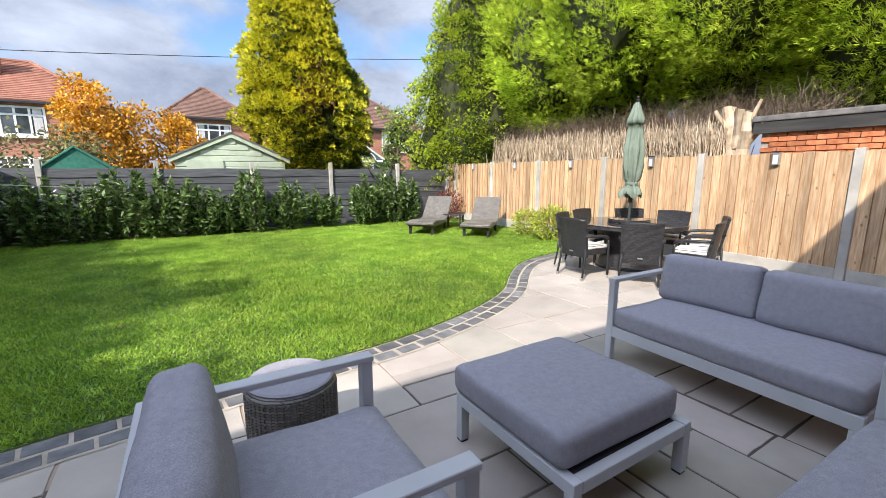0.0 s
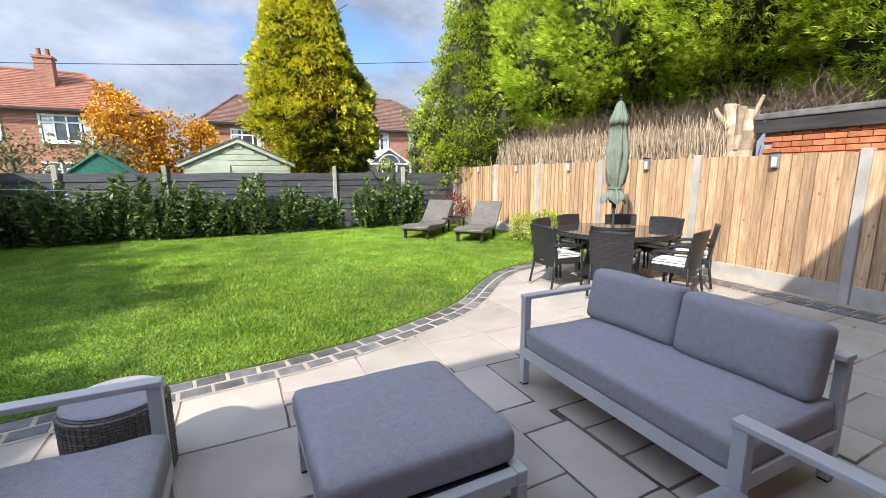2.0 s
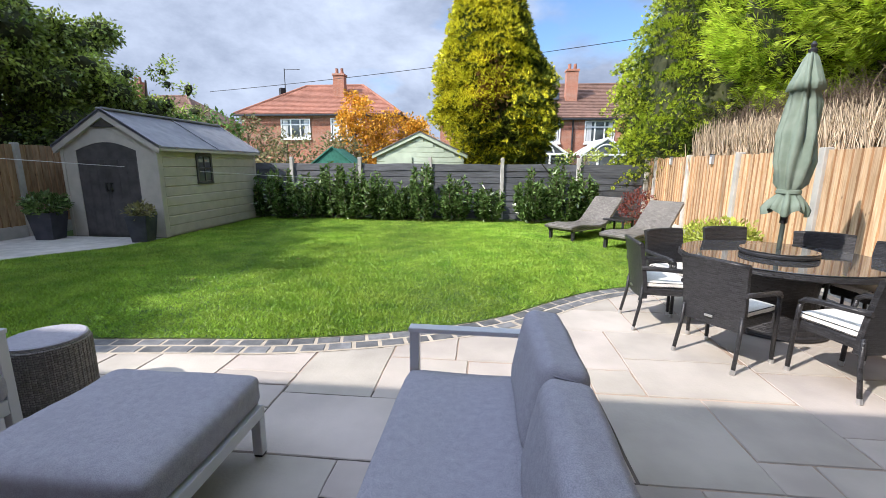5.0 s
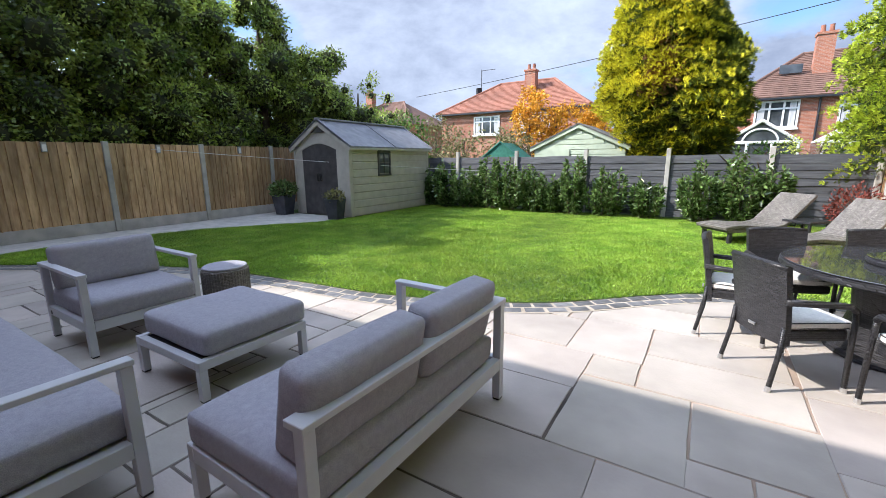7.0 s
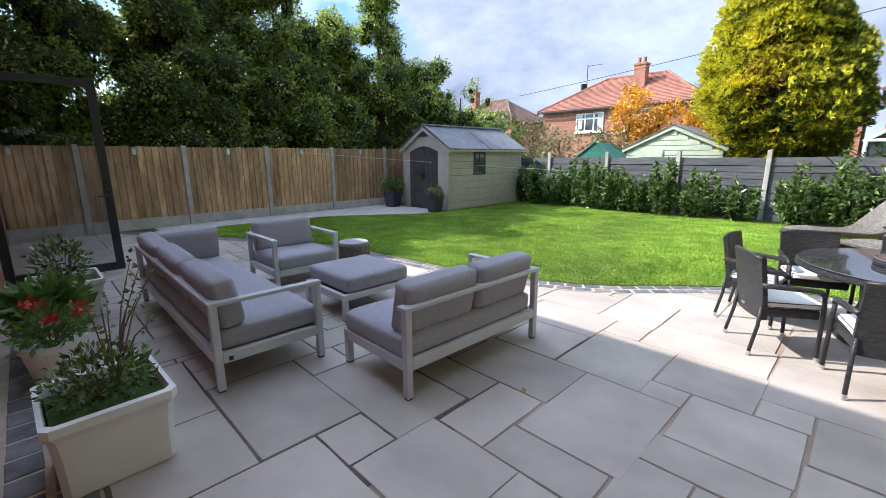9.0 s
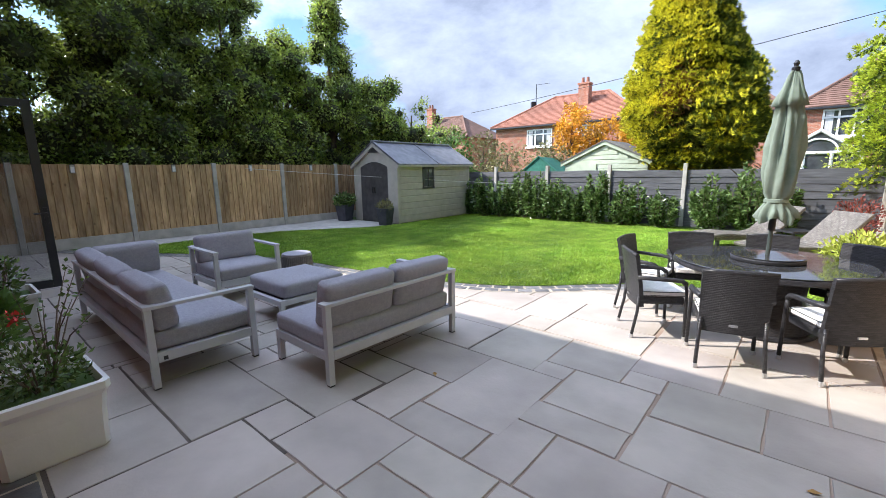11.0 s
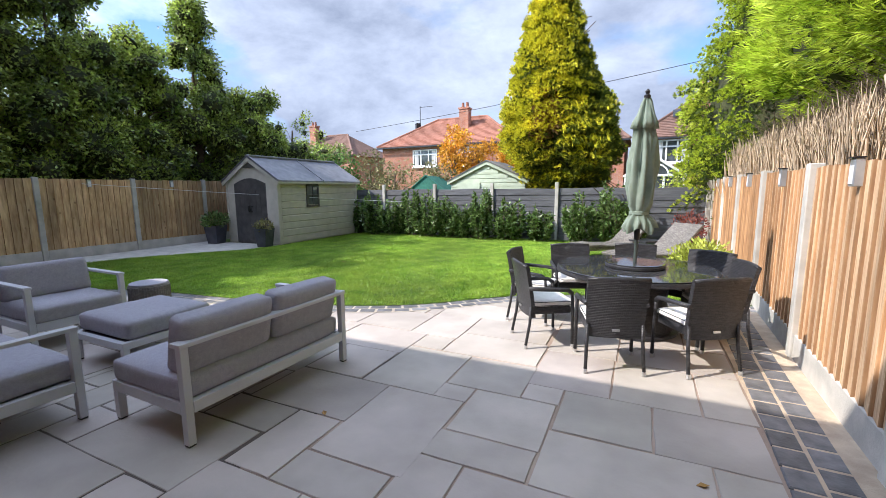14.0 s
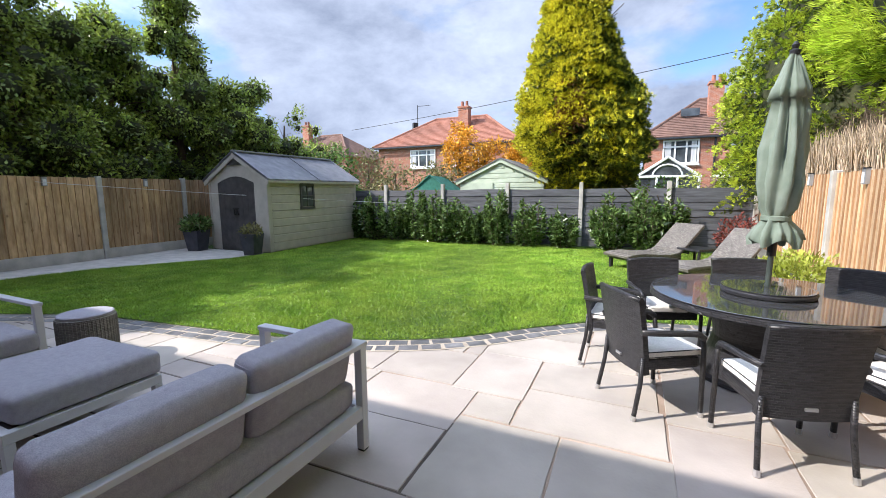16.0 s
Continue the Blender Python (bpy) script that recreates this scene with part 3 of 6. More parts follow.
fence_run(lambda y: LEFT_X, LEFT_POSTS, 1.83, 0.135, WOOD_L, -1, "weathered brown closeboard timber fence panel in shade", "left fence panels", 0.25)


def fence_light(m, group):
    t = thing("fence_light", m, "small grey box light fixed near the fence top", "wall light", group)
    part("body", box(-0.05, 0.0, -0.042, 0.042, -0.09, 0.09, 0.006), LAMP_GREY, t)
    part("lens", box(-0.054, -0.0502, -0.03, 0.03, -0.075, 0.045, 0.001, 1), LAMP_LENS, t, "pale opal lens")
    part("cap", box(-0.06, 0.0, -0.047, 0.047, 0.0902, 0.1), DARK_METAL, t)


for y in (-0.19, 1.69, 3.57, 5.45, 7.33, 9.2, 11.1):
    fence_light(pose(fence_x(y) + 0.009, y, 1.615), "fence lights")
for y in (-0.33, 1.6, 3.53, 5.46, 7.4):
    fence_light(pose(LEFT_X - 0.009, y, 1.73, 0, 0, 180), "left fence lights")


# ---- back fence: grey painted lap boards, wavy with age ----
def lap_board(wide, seed):
    bm = bmesh.new()
    n = 14
    rows = []
    for i in range(n + 1):
        x = wide * (i / n - 0.5)
        u = noise.noise((x * 1.3, seed * 7.7, 0)) * 0.028
        d = noise.noise((x * 1.1, seed * 3.1, 5)) * 0.012
        rows.append([bm.verts.new(p) for p in ((x, -0.006 + d, 0 + u * 0.6), (x, -0.022 + d, 0.004 + u * 0.6), (x, -0.006 + d, 0.19 + u), (x, 0.004 + d, 0.19 + u))])
    for a, b in zip(rows, rows[1:]):
        for j in range(4):
            bm.faces.new((a[j], b[j], b[(j + 1) % 4], a[(j + 1) % 4]))
    bm.faces.new(rows[0])
    bm.faces.new(rows[-1][::-1])
    bmesh.ops.recalc_face_normals(bm, faces=bm.faces)
    me = bpy.data.meshes.new("board")
    bm.to_mesh(me)
    bm.free()
    me.materials.append(GREY_PAINT)
    return me


BACK_POSTS = [-4.95, -3.4, -1.44, 0.55, 2.545, 4.53, 6.56, 8.32]
laps = {}
for x in BACK_POSTS:
    fence_post(pose(x, BACK_Y, 0, 0, 0, 90), 1.69, "pale concrete fence post with a square top", "back fence posts")
for x0, x1 in zip(BACK_POSTS, BACK_POSTS[1:]):
    p = thing("fence", pose((x0 + x1) / 2, BACK_Y + 0.02, 0), "dark grey painted lap fence panel with wavy boards", "fence", "back fence panels")
    for i in range(9):
        key = (round(x1 - x0, 2), i % 4)
        if key not in laps:
            laps[key] = lap_board(x1 - x0 - 0.10, i % 4 + key[0])
        b = new("board", laps[key])
        b.parent = p
        b.matrix_basis = pose(0, 0, 0.02 + 0.163 * i + random.uniform(-0.006, 0.006), 0, random.uniform(-0.5, 0.5), 0)


# ---- garden shed ----
def garden_shed():
    x0, x1, y0, y1, eave, ridge = -4.28, -2.24, 8.5, 12.05, 1.80, 2.43
    xm = (x0 + x1) / 2
    s = thing("garden_shed", pose(0, 0, 0), "cream resin garden shed with dark double door", "shed")
    part("base", box(x0 + 0.03, x1 - 0.03, y0 + 0.03, y1 - 0.03, -0.08, 0.05), SHED_DARK, s)
    # side wall of lapped planks
    n = 9
    for side, xa, xb in ((1, x1 - 0.04, x1), (-1, x0, x0 + 0.04)):
        for i in range(n):
            z0 = 0.04 + i * (eave - 0.04) / n
            part("side_plank", box(xa - 0.004 * (i % 2), xb + 0.004 * (i % 2), y0 + 0.12, y1 - 0.10, z0 + 0.006, z0 + (eave - 0.04) / n - 0.004, 0.012, 1), SHED, s)
        part("side_lining", box(min(xa, xb) + 0.008, max(xa, xb) - 0.012, y0 + 0.1, y1 - 0.08, 0.03, eave), SHED, s)
    for x, y in ((x1 - 0.06, y0), (x1 - 0.06, y1 - 0.12), (x0 - 0.005, y0), (x0 - 0.005, y1 - 0.12)):
        part("corner_post", box(x, x + 0.067, y, y + 0.125, 0.02, eave, 0.015), SHED, s)
    part("back_wall", prism([(x0 + 0.05, 0.02), (x1 - 0.05, 0.02), (x1 - 0.05, eave), (xm, ridge - 0.06), (x0 + 0.05, eave)], y1 - 0.08, y1 - 0.03), SHED, s)
    # front wall with an arched doorway
    dx0, dx1, dh = xm - 0.70, xm + 0.58, 1.72
    arch = [(dx0 + (dx1 - dx0) * i / 12, dh + 0.16 * math.sin(math.pi * i / 12)) for i in range(13)]
    part("front_wall", prism([(x0 + 0.02, 0.02), (dx0, 0.02)] + [arch[0]] + arch[1:12] + [arch[12], (dx1, 0.02), (x1 - 0.02, 0.02), (x1 - 0.02, eave), (xm, ridge - 0.05), (x0 + 0.02, eave)], y0 + 0.02, y0 + 0.07), SHED, s)
    for a, b in ((0, 6), (6, 12)):
        poly = [(arch[a][0] + 0.004, 0.04), (arch[b][0] - 0.004, 0.04)] + [(x, z - 0.006) for x, z in arch[a:b + 1][::-1]]
        leaf = part("door", prism(poly, y0 + 0.03, y0 + 0.06), SHED_DARK, s, "dark brown resin door leaf")
        for i in range(3):
            xa = arch[a][0] + 0.07 + i * (arch[b][0] - arch[a][0] - 0.1) / 3
            part("panel", box(xa, xa + 0.15, y0 + 0.024, y0 + 0.031, 0.12, 1.55, 0.004, 1), SHED_DARK, leaf)
        hx = arch[6][0] + (-0.05 if a == 0 else 0.05)
        hb = box(hx - 0.02, hx + 0.02, y0 - 0.03, y0 - 0.012, 0.92, 1.10, 0.006)
        add_box(hb, hx - 0.015, hx + 0.015, y0 - 0.014, y0 + 0.024, 0.93, 0.95)
        add_box(hb, hx - 0.015, hx + 0.015, y0 - 0.014, y0 + 0.024, 1.07, 1.09)
        part("handle", hb, DARK_METAL, leaf, "black pull handle")
    # gable: trim boards and a dark vent
    for sx in (-1, 1):
        ex = x1 + 0.09 if sx > 0 else x0 - 0.09
        part("gable_trim", prism([(xm, ridge + 0.03), (ex, eave - 0.03), (ex, eave - 0.14), (xm, ridge - 0.10)], y0 - 0.05, y0 + 0.02), SHED, s)
    part("gable_vent", prism([(xm - 0.30, ridge - 0.27), (xm + 0.30, ridge - 0.27), (xm, ridge - 0.11)], y0 - 0.015, y0 + 0.022), SHED_DARK, s, "dark triangular vent")
    # roof in two pitches of ribbed panels, with a cross rib in the middle
    for sx in (-1, 1):
        ex = x1 + 0.11 if sx > 0 else x0 - 0.11
        for ya, yb in ((y0 - 0.06, (y0 + y1) / 2 - 0.02), ((y0 + y1) / 2 + 0.02, y1 + 0.06)):
            part("roof_panel", prism([(xm, ridge + 0.06), (ex, eave - 0.0), (ex, eave - 0.035), (xm, ridge + 0.02)], ya, yb), SHED_ROOF, s)
        for y in (y0 - 0.06, (y0 + y1) / 2 - 0.025, y1 + 0.02):
            part("roof_rib", prism([(xm, ridge + 0.085), (ex + 0.01 * sx, eave + 0.02), (ex + 0.01 * sx, eave - 0.03), (xm, ridge + 0.03)], y, y + 0.05), SHED_ROOF, s)
        part("eave_trim", box(min(ex, ex - sx * 0.04), max(ex, ex - sx * 0.04), y0 - 0.05, y1 + 0.05, eave - 0.09, eave - 0.036, 0.008), SHED, s)
    part("ridge_cap", box(xm - 0.07, xm + 0.07, y0 - 0.065, y1 + 0.065, ridge + 0.045, ridge + 0.095, 0.02), SHED_ROOF, s)
    # window
    wy0, wy1, wz0, wz1 = 9.62, 10.10, 1.10, 1.66
    w = part("window", box(x1 + 0.005, x1 + 0.012, wy0, wy1, wz0, wz1), DARK_GLASS, s, "small dark window pane")
    for ya, yb, za, zb in ((wy0 - 0.03, wy0 + 0.03, wz0 - 0.04, wz1 + 0.03), (wy1 - 0.03, wy1 + 0.03, wz0 - 0.04, wz1 + 0.03), (wy0, wy1, wz1 - 0.02, wz1 + 0.05), (wy0 - 0.04, wy1 + 0.04, wz0 - 0.07, wz0 - 0.01), ((wy0 + wy1) / 2 - 0.015, (wy0 + wy1) / 2 + 0.015, wz0, wz1), (wy0, wy1, 1.37, 1.40)):
        part("window_bar", box(x1 + 0.004, x1 + 0.03, ya, yb, za, zb, 0.004, 1), SHED_DARK, w)


garden_shed()


# ---- lounge furniture ----
def frame_leg(t, x, y, top, s=0.05):
    leg = part("leg", box(x - s / 2, x + s / 2, y - s / 2, y + s / 2, 0.012, top, 0.003, 1), ALU, t)
    part("foot_pad", box(x - s / 2 + 0.004, x + s / 2 - 0.004, y - s / 2 + 0.004, y + s / 2 - 0.004, 0, 0.012), DARK_METAL, leg)


def lounge_seat(name, m, L, D, backs, arms, label, group, ends=()):
    """A seat that faces +y: silver frame, one seat cushion, a row of back cushions."""
    t = thing(name, m, label, "sofa" if L > 1 else "armchair", group)
    hx, hy, rail, top = L / 2, D / 2, 0.28, 0.645
    for x in (-hx + 0.025, hx - 0.025):
        frame_leg(t, x, -hy + 0.025, top - 0.024)
    for sx in (-1, 1):
        x = sx * (hx - 0.025)
        frame_leg(t, x, hy - 0.025, top - 0.024 if sx in arms else 0.20)
        part("side_rail", box(x - 0.025, x + 0.025, -hy + 0.051, hy - 0.051, 0.205, rail, 0.003, 1), ALU, t)
        if sx in arms:
            part("armrest", box(x - 0.032, x + 0.032, -hy + 0.055, hy + 0.004, top - 0.0238, top + 0.002, 0.003, 1), ALU, t)
    part("front_rail", box(-hx if -1 not in arms else -hx + 0.051, hx if 1 not in arms else hx - 0.051, hy - 0.05, hy, 0.2002, rail, 0.003, 1), ALU, t)
    part("back_rail", box(-hx + 0.051, hx - 0.051, -hy, -hy + 0.05, 0.205, rail, 0.003, 1), ALU, t)
    part("top_rail", box(-hx - 0.006, hx + 0.006, -hy - 0.006, -hy + 0.088, top - 0.0235, top + 0.004, 0.003, 1), ALU, t)
    part("slat_base", box(-hx + 0.052, hx - 0.052, -hy + 0.052, hy - 0.052, 0.235, 0.262), ALU, t)
    part("badge", box(hx + 0.0002, hx + 0.003, hy - D + 0.085, hy - D + 0.115, 0.22, 0.25, 0.001, 1), DARK_METAL, t, "small dark square badge")
    cush = pillow(L - 0.015 if not arms else L - 0.06, D - 0.03, 0.165, 0.10)
    bmesh.ops.translate(cush, vec=(0 if len(arms) != 1 else -arms[0] * 0.025, 0.025, rail - 0.012), verts=cush.verts)
    part("seat_cushion", cush, FABRIC, t, "long grey seat cushion" if L > 1 else "grey seat cushion")
    a0, a1 = -hx + 0.04, hx - 0.04
    wide = (a1 - a0) / backs
    for i in range(backs):
        c = pillow(wide - 0.006, 0.17, 0.375, 0.2)
        bmesh.ops.transform(c, matrix=pose(a0 + (i + 0.5) * wide, -hy + 0.175, rail + 0.135, 11 + random.uniform(-2, 2), random.uniform(-1, 1), random.uniform(-1.5, 1.5)), verts=c.verts)
        bc = part("back_cushion", c, FABRIC, t, "plump grey back cushion")
        seam = piping(wide - 0.03, 0.13, 0.345, 0.0035, 0.04)
        bmesh.ops.transform(seam, matrix=pose(a0 + (i + 0.5) * wide, -hy + 0.175, rail + 0.138, 11), verts=seam.verts)
        part("seam", seam, FABRIC, bc)
    for sx in ends:
        x = sx * (hx - 0.025)
        part("end_rail", box(x - 0.032, x + 0.032, -hy + 0.06, hy - 0.0, top - 0.0238, top, 0.003, 1), ALU, t)
        frame_leg(t, x, hy - 0.08, top - 0.024)
        c = pillow(D - 0.16, 0.18, 0.385, 0.2)
        bmesh.ops.transform(c, matrix=pose(x - sx * 0.115, 0.07, rail + 0.135, 11, 0, -90 * sx if sx < 0 else 90), verts=c.verts)
        part("back_cushion", c, FABRIC, t, "plump grey back cushion")
    return t


lounge_seat("outdoor_sofa", pose(4.055, 2.135, 0, 0, 0, 88.8), 1.46, 0.79, 2, (1,), "grey cushioned two-seat garden sofa with silver-grey frame", "lounge set")
lounge_seat("outdoor_sofa", pose(2.10, 0.955, 0, 0, 0, -0.5), 2.70, 0.80, 3, (1,), "long grey cushioned garden sofa with silver-grey frame", "lounge set", ends=(-1,))
lounge_seat("outdoor_armchair", pose(1.22, 2.16, 0, 0, 0, -90.5), 0.84, 0.83, 1, (-1, 1), "grey cushioned garden armchair with silver-grey frame", "lounge set")

ott = thing("ottoman", pose(2.55, 2.24, 0, 0, 0, 0), "square grey cushioned ottoman on a silver-grey frame", "ottoman", "lounge set")
for x in (-0.375, 0.375):
    for y in (-0.375, 0.375):
        frame_leg(ott, x, y, 0.21)
    part("rail", box(x - 0.025, x + 0.025, -0.40, 0.40, 0.2102, 0.27, 0.003, 1), ALU, ott)
    part("rail", box(-0.3495, 0.3495, x - 0.025, x + 0.025, 0.2102, 0.268, 0.003, 1), ALU, ott)
part("deck", box(-0.349, 0.349, -0.349, 0.349, 0.235, 0.262), BLACK_FABRIC, ott, "dark deck under the cushion")
c = pillow(0.80, 0.77, 0.165, 0.08)
bmesh.ops.translate(c, vec=(-0.01, 0.04, 0.268), verts=c.verts)
part("seat_cushion", c, FABRIC, ott, "thick grey cushion")

stool = thing("drum_side_table", pose(1.38, 2.97, 0), "round grey rattan drum side table", "side table")
part("body", lathe([(0.20, 0), (0.215, 0.02), (0.215, 0.40), (0.20, 0.415)], 40), RATTAN_GREY, stool)
for i in range(48):
    a = 2 * math.pi * i / 48
    part("rib", add_cyl(bmesh.new(), (0.214 * math.cos(a), 0.214 * math.sin(a), 0.02), (0.214 * math.cos(a), 0.214 * math.sin(a), 0.39), 0.007, n=6), RATTAN_GREY, stool)
part("top", lathe([(0.20, 0.4152), (0.205, 0.425), (0.195, 0.432), (0.0005, 0.432)], 40), FABRIC, stool, "pale grey round top")


# ---- dining set ----
def tube(points, r, n=8):
    """One bent tube through the points."""
    bm = bmesh.new()
    pts = [Vector(q) for q in points]
    rings, side = [], None
    for i, c in enumerate(pts):
        d = (pts[min(i + 1, len(pts) - 1)] - pts[max(i - 1, 0)]).normalized()
        if side is None:
            side = d.orthogonal()
        side = (side - d * side.dot(d)).normalized()
        up = d.cross(side)
        rings.append([bm.verts.new(c + (side * math.cos(2 * math.pi * k / n) + up * math.sin(2 * math.pi * k / n)) * r) for k in range(n)])
    for a, b in zip(rings, rings[1:]):
        for k in range(n):
            f = bm.faces.new((a[k], a[(k + 1) % n], b[(k + 1) % n], b[k]))
            f.smooth = True
    bm.faces.new(rings[0][::-1])
    bm.faces.new(rings[-1])
    return bm


def dining_chair(m):
    t = thing("dining_chair", m, "dark woven rattan armchair with a cream seat pad", "chair", "chairs round the table")
    w, d = 0.235, 0.215
    # slightly bowed back panel with a rolled top edge
    bm = bmesh.new()
    bmesh.ops.create_grid(bm, x_segments=10, y_segments=10, size=0.5)
    for v in bm.verts:
        u, z = v.co.x, v.co.y + 0.5
        v.co = Vector((u * (0.45 + 0.035 * z), -d + 0.04 - 0.025 * math.cos(u * math.pi) - 0.075 * z ** 1.3, 0.30 + 0.495 * z + 0.010 * math.cos(u * math.pi) * z))
    ext = bmesh.ops.extrude_face_region(bm, geom=bm.faces[:])
    bmesh.ops.translate(bm, vec=(0, 0.035, 0.004), verts=[v for v in ext["geom"] if isinstance(v, bmesh.types.BMVert)])
    bmesh.ops.recalc_face_normals(bm, faces=bm.faces)
    part("backrest", bm, RATTAN, t)
    part("top_roll", tube([(u * 0.485, -d - 0.018 - 0.025 * math.cos(u * math.pi), 0.797 + 0.010 * math.cos(u * math.pi)) for u in (-0.5, -0.25, 0, 0.25, 0.5)], 0.02), RATTAN, t)
    part("badge", box(-0.03, 0.03, -d - 0.012, -d - 0.001, 0.365, 0.382, 0.001, 1), CHROME, t, "small pale maker's plate")
    part("seat", box(-w + 0.012, w - 0.012, -d + 0.05, d, 0.33, 0.405, 0.02), RATTAN, t)
    c = pillow(0.44, 0.41, 0.055, 0.1, 6)
    bmesh.ops.translate(c, vec=(0, 0.03, 0.403), verts=c.verts)
    pad = part("seat_pad", c, WHITE_CUSHION, t, "cream seat pad with dark piping")
    for z in (0.415, 0.45):
        part("piping", piping(0.435, 0.405, z, 0.004, 0.03), PIPING, pad).location.y = 0.03
    for x in (-w, w):
        leg = part("leg", tube([(x * 0.92, -d + 0.03, 0.42), (x * 0.94, -d + 0.02, 0.25), (x * 0.98, -d - 0.02, 0.03)], 0.015), RATTAN, t)
        part("leg_tip", add_cyl(bmesh.new(), (x * 0.98, -d - 0.019, 0.035), (x * 0.984, -d - 0.026, 0.0), 0.017), CHROME, leg)
        leg = part("leg", tube([(x * 1.06, d - 0.012, 0.545), (x * 1.05, d + 0.0, 0.45), (x * 1.06, d + 0.008, 0.03)], 0.016), RATTAN, t)
        part("leg_tip", add_cyl(bmesh.new(), (x * 1.06, d + 0.008, 0.035), (x * 1.06, d + 0.01, 0.0), 0.018), CHROME, leg)
        part("armrest", tube([(x * 0.98, -d + 0.0, 0.59), (x * 1.06, -0.08, 0.585), (x * 1.10, 0.08, 0.578), (x * 1.09, d - 0.05, 0.568), (x * 1.06, d - 0.008, 0.535)], 0.021), RATTAN, t)
    return t


TC = Vector((6.77, 4.88, 0))
first = None
for x, y, turn in ((6.61, 3.755, 16), (7.29, 4.01, 32), (5.945, 4.105, -58), (5.69, 4.81, -93), (6.08, 5.28, -158), (6.79, 5.54, 187), (7.42, 5.22, 148), (7.51, 4.69, 103)):
    if first is None:
        first = dining_chair(pose(x, y, 0, 0, 0, turn))
    else:
        copy_thing(first, pose(x, y, 0, 0, 0, turn))

table = thing("round_table", Matrix.Translation(TC), "large round dark rattan dining table with tinted glass top", "table")
part("pedestal", lathe([(0.40, 0.02), (0.41, 0.03), (0.33, 0.33), (0.36, 0.62), (0.36, 0.625)], 32), RATTAN, table)
part("foot_ring", lathe([(0.44, 0.0), (0.46, 0.01), (0.45, 0.035), (0.39, 0.04)], 32), RATTAN, table)
part("rim", lathe([(0.70, 0.612), (0.78, 0.615), (0.81, 0.63), (0.805, 0.665), (0.77, 0.673)], 56), RATTAN, table)
part("tabletop", lathe([(0.75, 0.6732), (0.792, 0.674), (0.795, 0.678), (0.792, 0.682), (0.75, 0.682)], 64), TABLE_GLASS, table, "dark tinted glass top")
susan = thing("lazy_susan", Matrix.Translation(TC + Vector((0, 0, 0.682))), "round rattan lazy susan with glass top on the table", "lazy susan")
part("ring", lathe([(0.27, 0.0), (0.30, 0.008), (0.305, 0.03), (0.29, 0.045)], 40), RATTAN, susan)
part("top", lathe([(0.28, 0.0452), (0.30, 0.047), (0.30, 0.052), (0.28, 0.053)], 40), TABLE_GLASS, susan, "dark tinted glass disc")


def parasol():
    t = thing("parasol", Matrix.Translation(TC + Vector((0, 0, 0.736))) @ pose(0, 0, 0, -0.8, 1.0, 0), "closed sage green canvas parasol in the table", "parasol")
    part("pole", add_cyl(bmesh.new(), (0, 0, -0.0), (0, 0, 1.70), 0.019, n=14), POLE, t)
    part("collar", add_cyl(bmesh.new(), (0, 0, 0.24), (0, 0, 0.42), 0.030, n=14), DARK_METAL, t, "black crank collar")
    part("finial", lathe([(0.012, 1.69), (0.03, 1.70), (0.034, 1.725), (0.016, 1.74), (0.024, 1.765), (0.010, 1.79)], 14), DARK_METAL, t)
    bm = bmesh.new()
    rings, n = [], 64
    prof = [(0.0, 0.145, 0.040), (0.03, 0.150, 0.050), (0.10, 0.125, 0.040), (0.17, 0.078, 0.014), (0.20, 0.076, 0.012), (0.26, 0.105, 0.030), (0.45, 0.125, 0.038), (0.70, 0.122, 0.036), (0.95, 0.105, 0.028), (1.05, 0.088, 0.022), (1.055, 0.118, 0.030), (1.12, 0.108, 0.026), (1.20, 0.080, 0.014), (1.32, 0.045, 0.006), (1.36, 0.025, 0.0)]
    for z, r, fold in prof:
        ring = []
        for i in range(n):
            a = 2 * math.pi * i / n
            rr = r + fold * (0.6 * math.sin(8 * a + 0.6 * math.sin(z * 5)) + 0.4 * math.sin(11 * a + z * 6)) + 0.03 * noise.noise((math.cos(a) * 2.2, math.sin(a) * 2.2, z * 4)) + 0.012 * noise.noise((math.cos(a) * 6, math.sin(a) * 6, z * 9))
            dz = 0.035 * math.sin(4 * a + 1.0) if z < 0.02 else 0
            ring.append(bm.verts.new((rr * math.cos(a), rr * math.sin(a), 0.34 + z + dz)))
        rings.append(ring)
    for a, b in zip(rings, rings[1:]):
        for i in range(n):
            f = bm.faces.new((a[i], a[(i + 1) % n], b[(i + 1) % n], b[i]))
            f.smooth = True
    part("canopy", bm, PARASOL, t)
    part("tie", lathe([(0.084, 0.505), (0.094, 0.51), (0.094, 0.54), (0.084, 0.545)], 32), PARASOL, t, "canvas tie strap")


parasol()


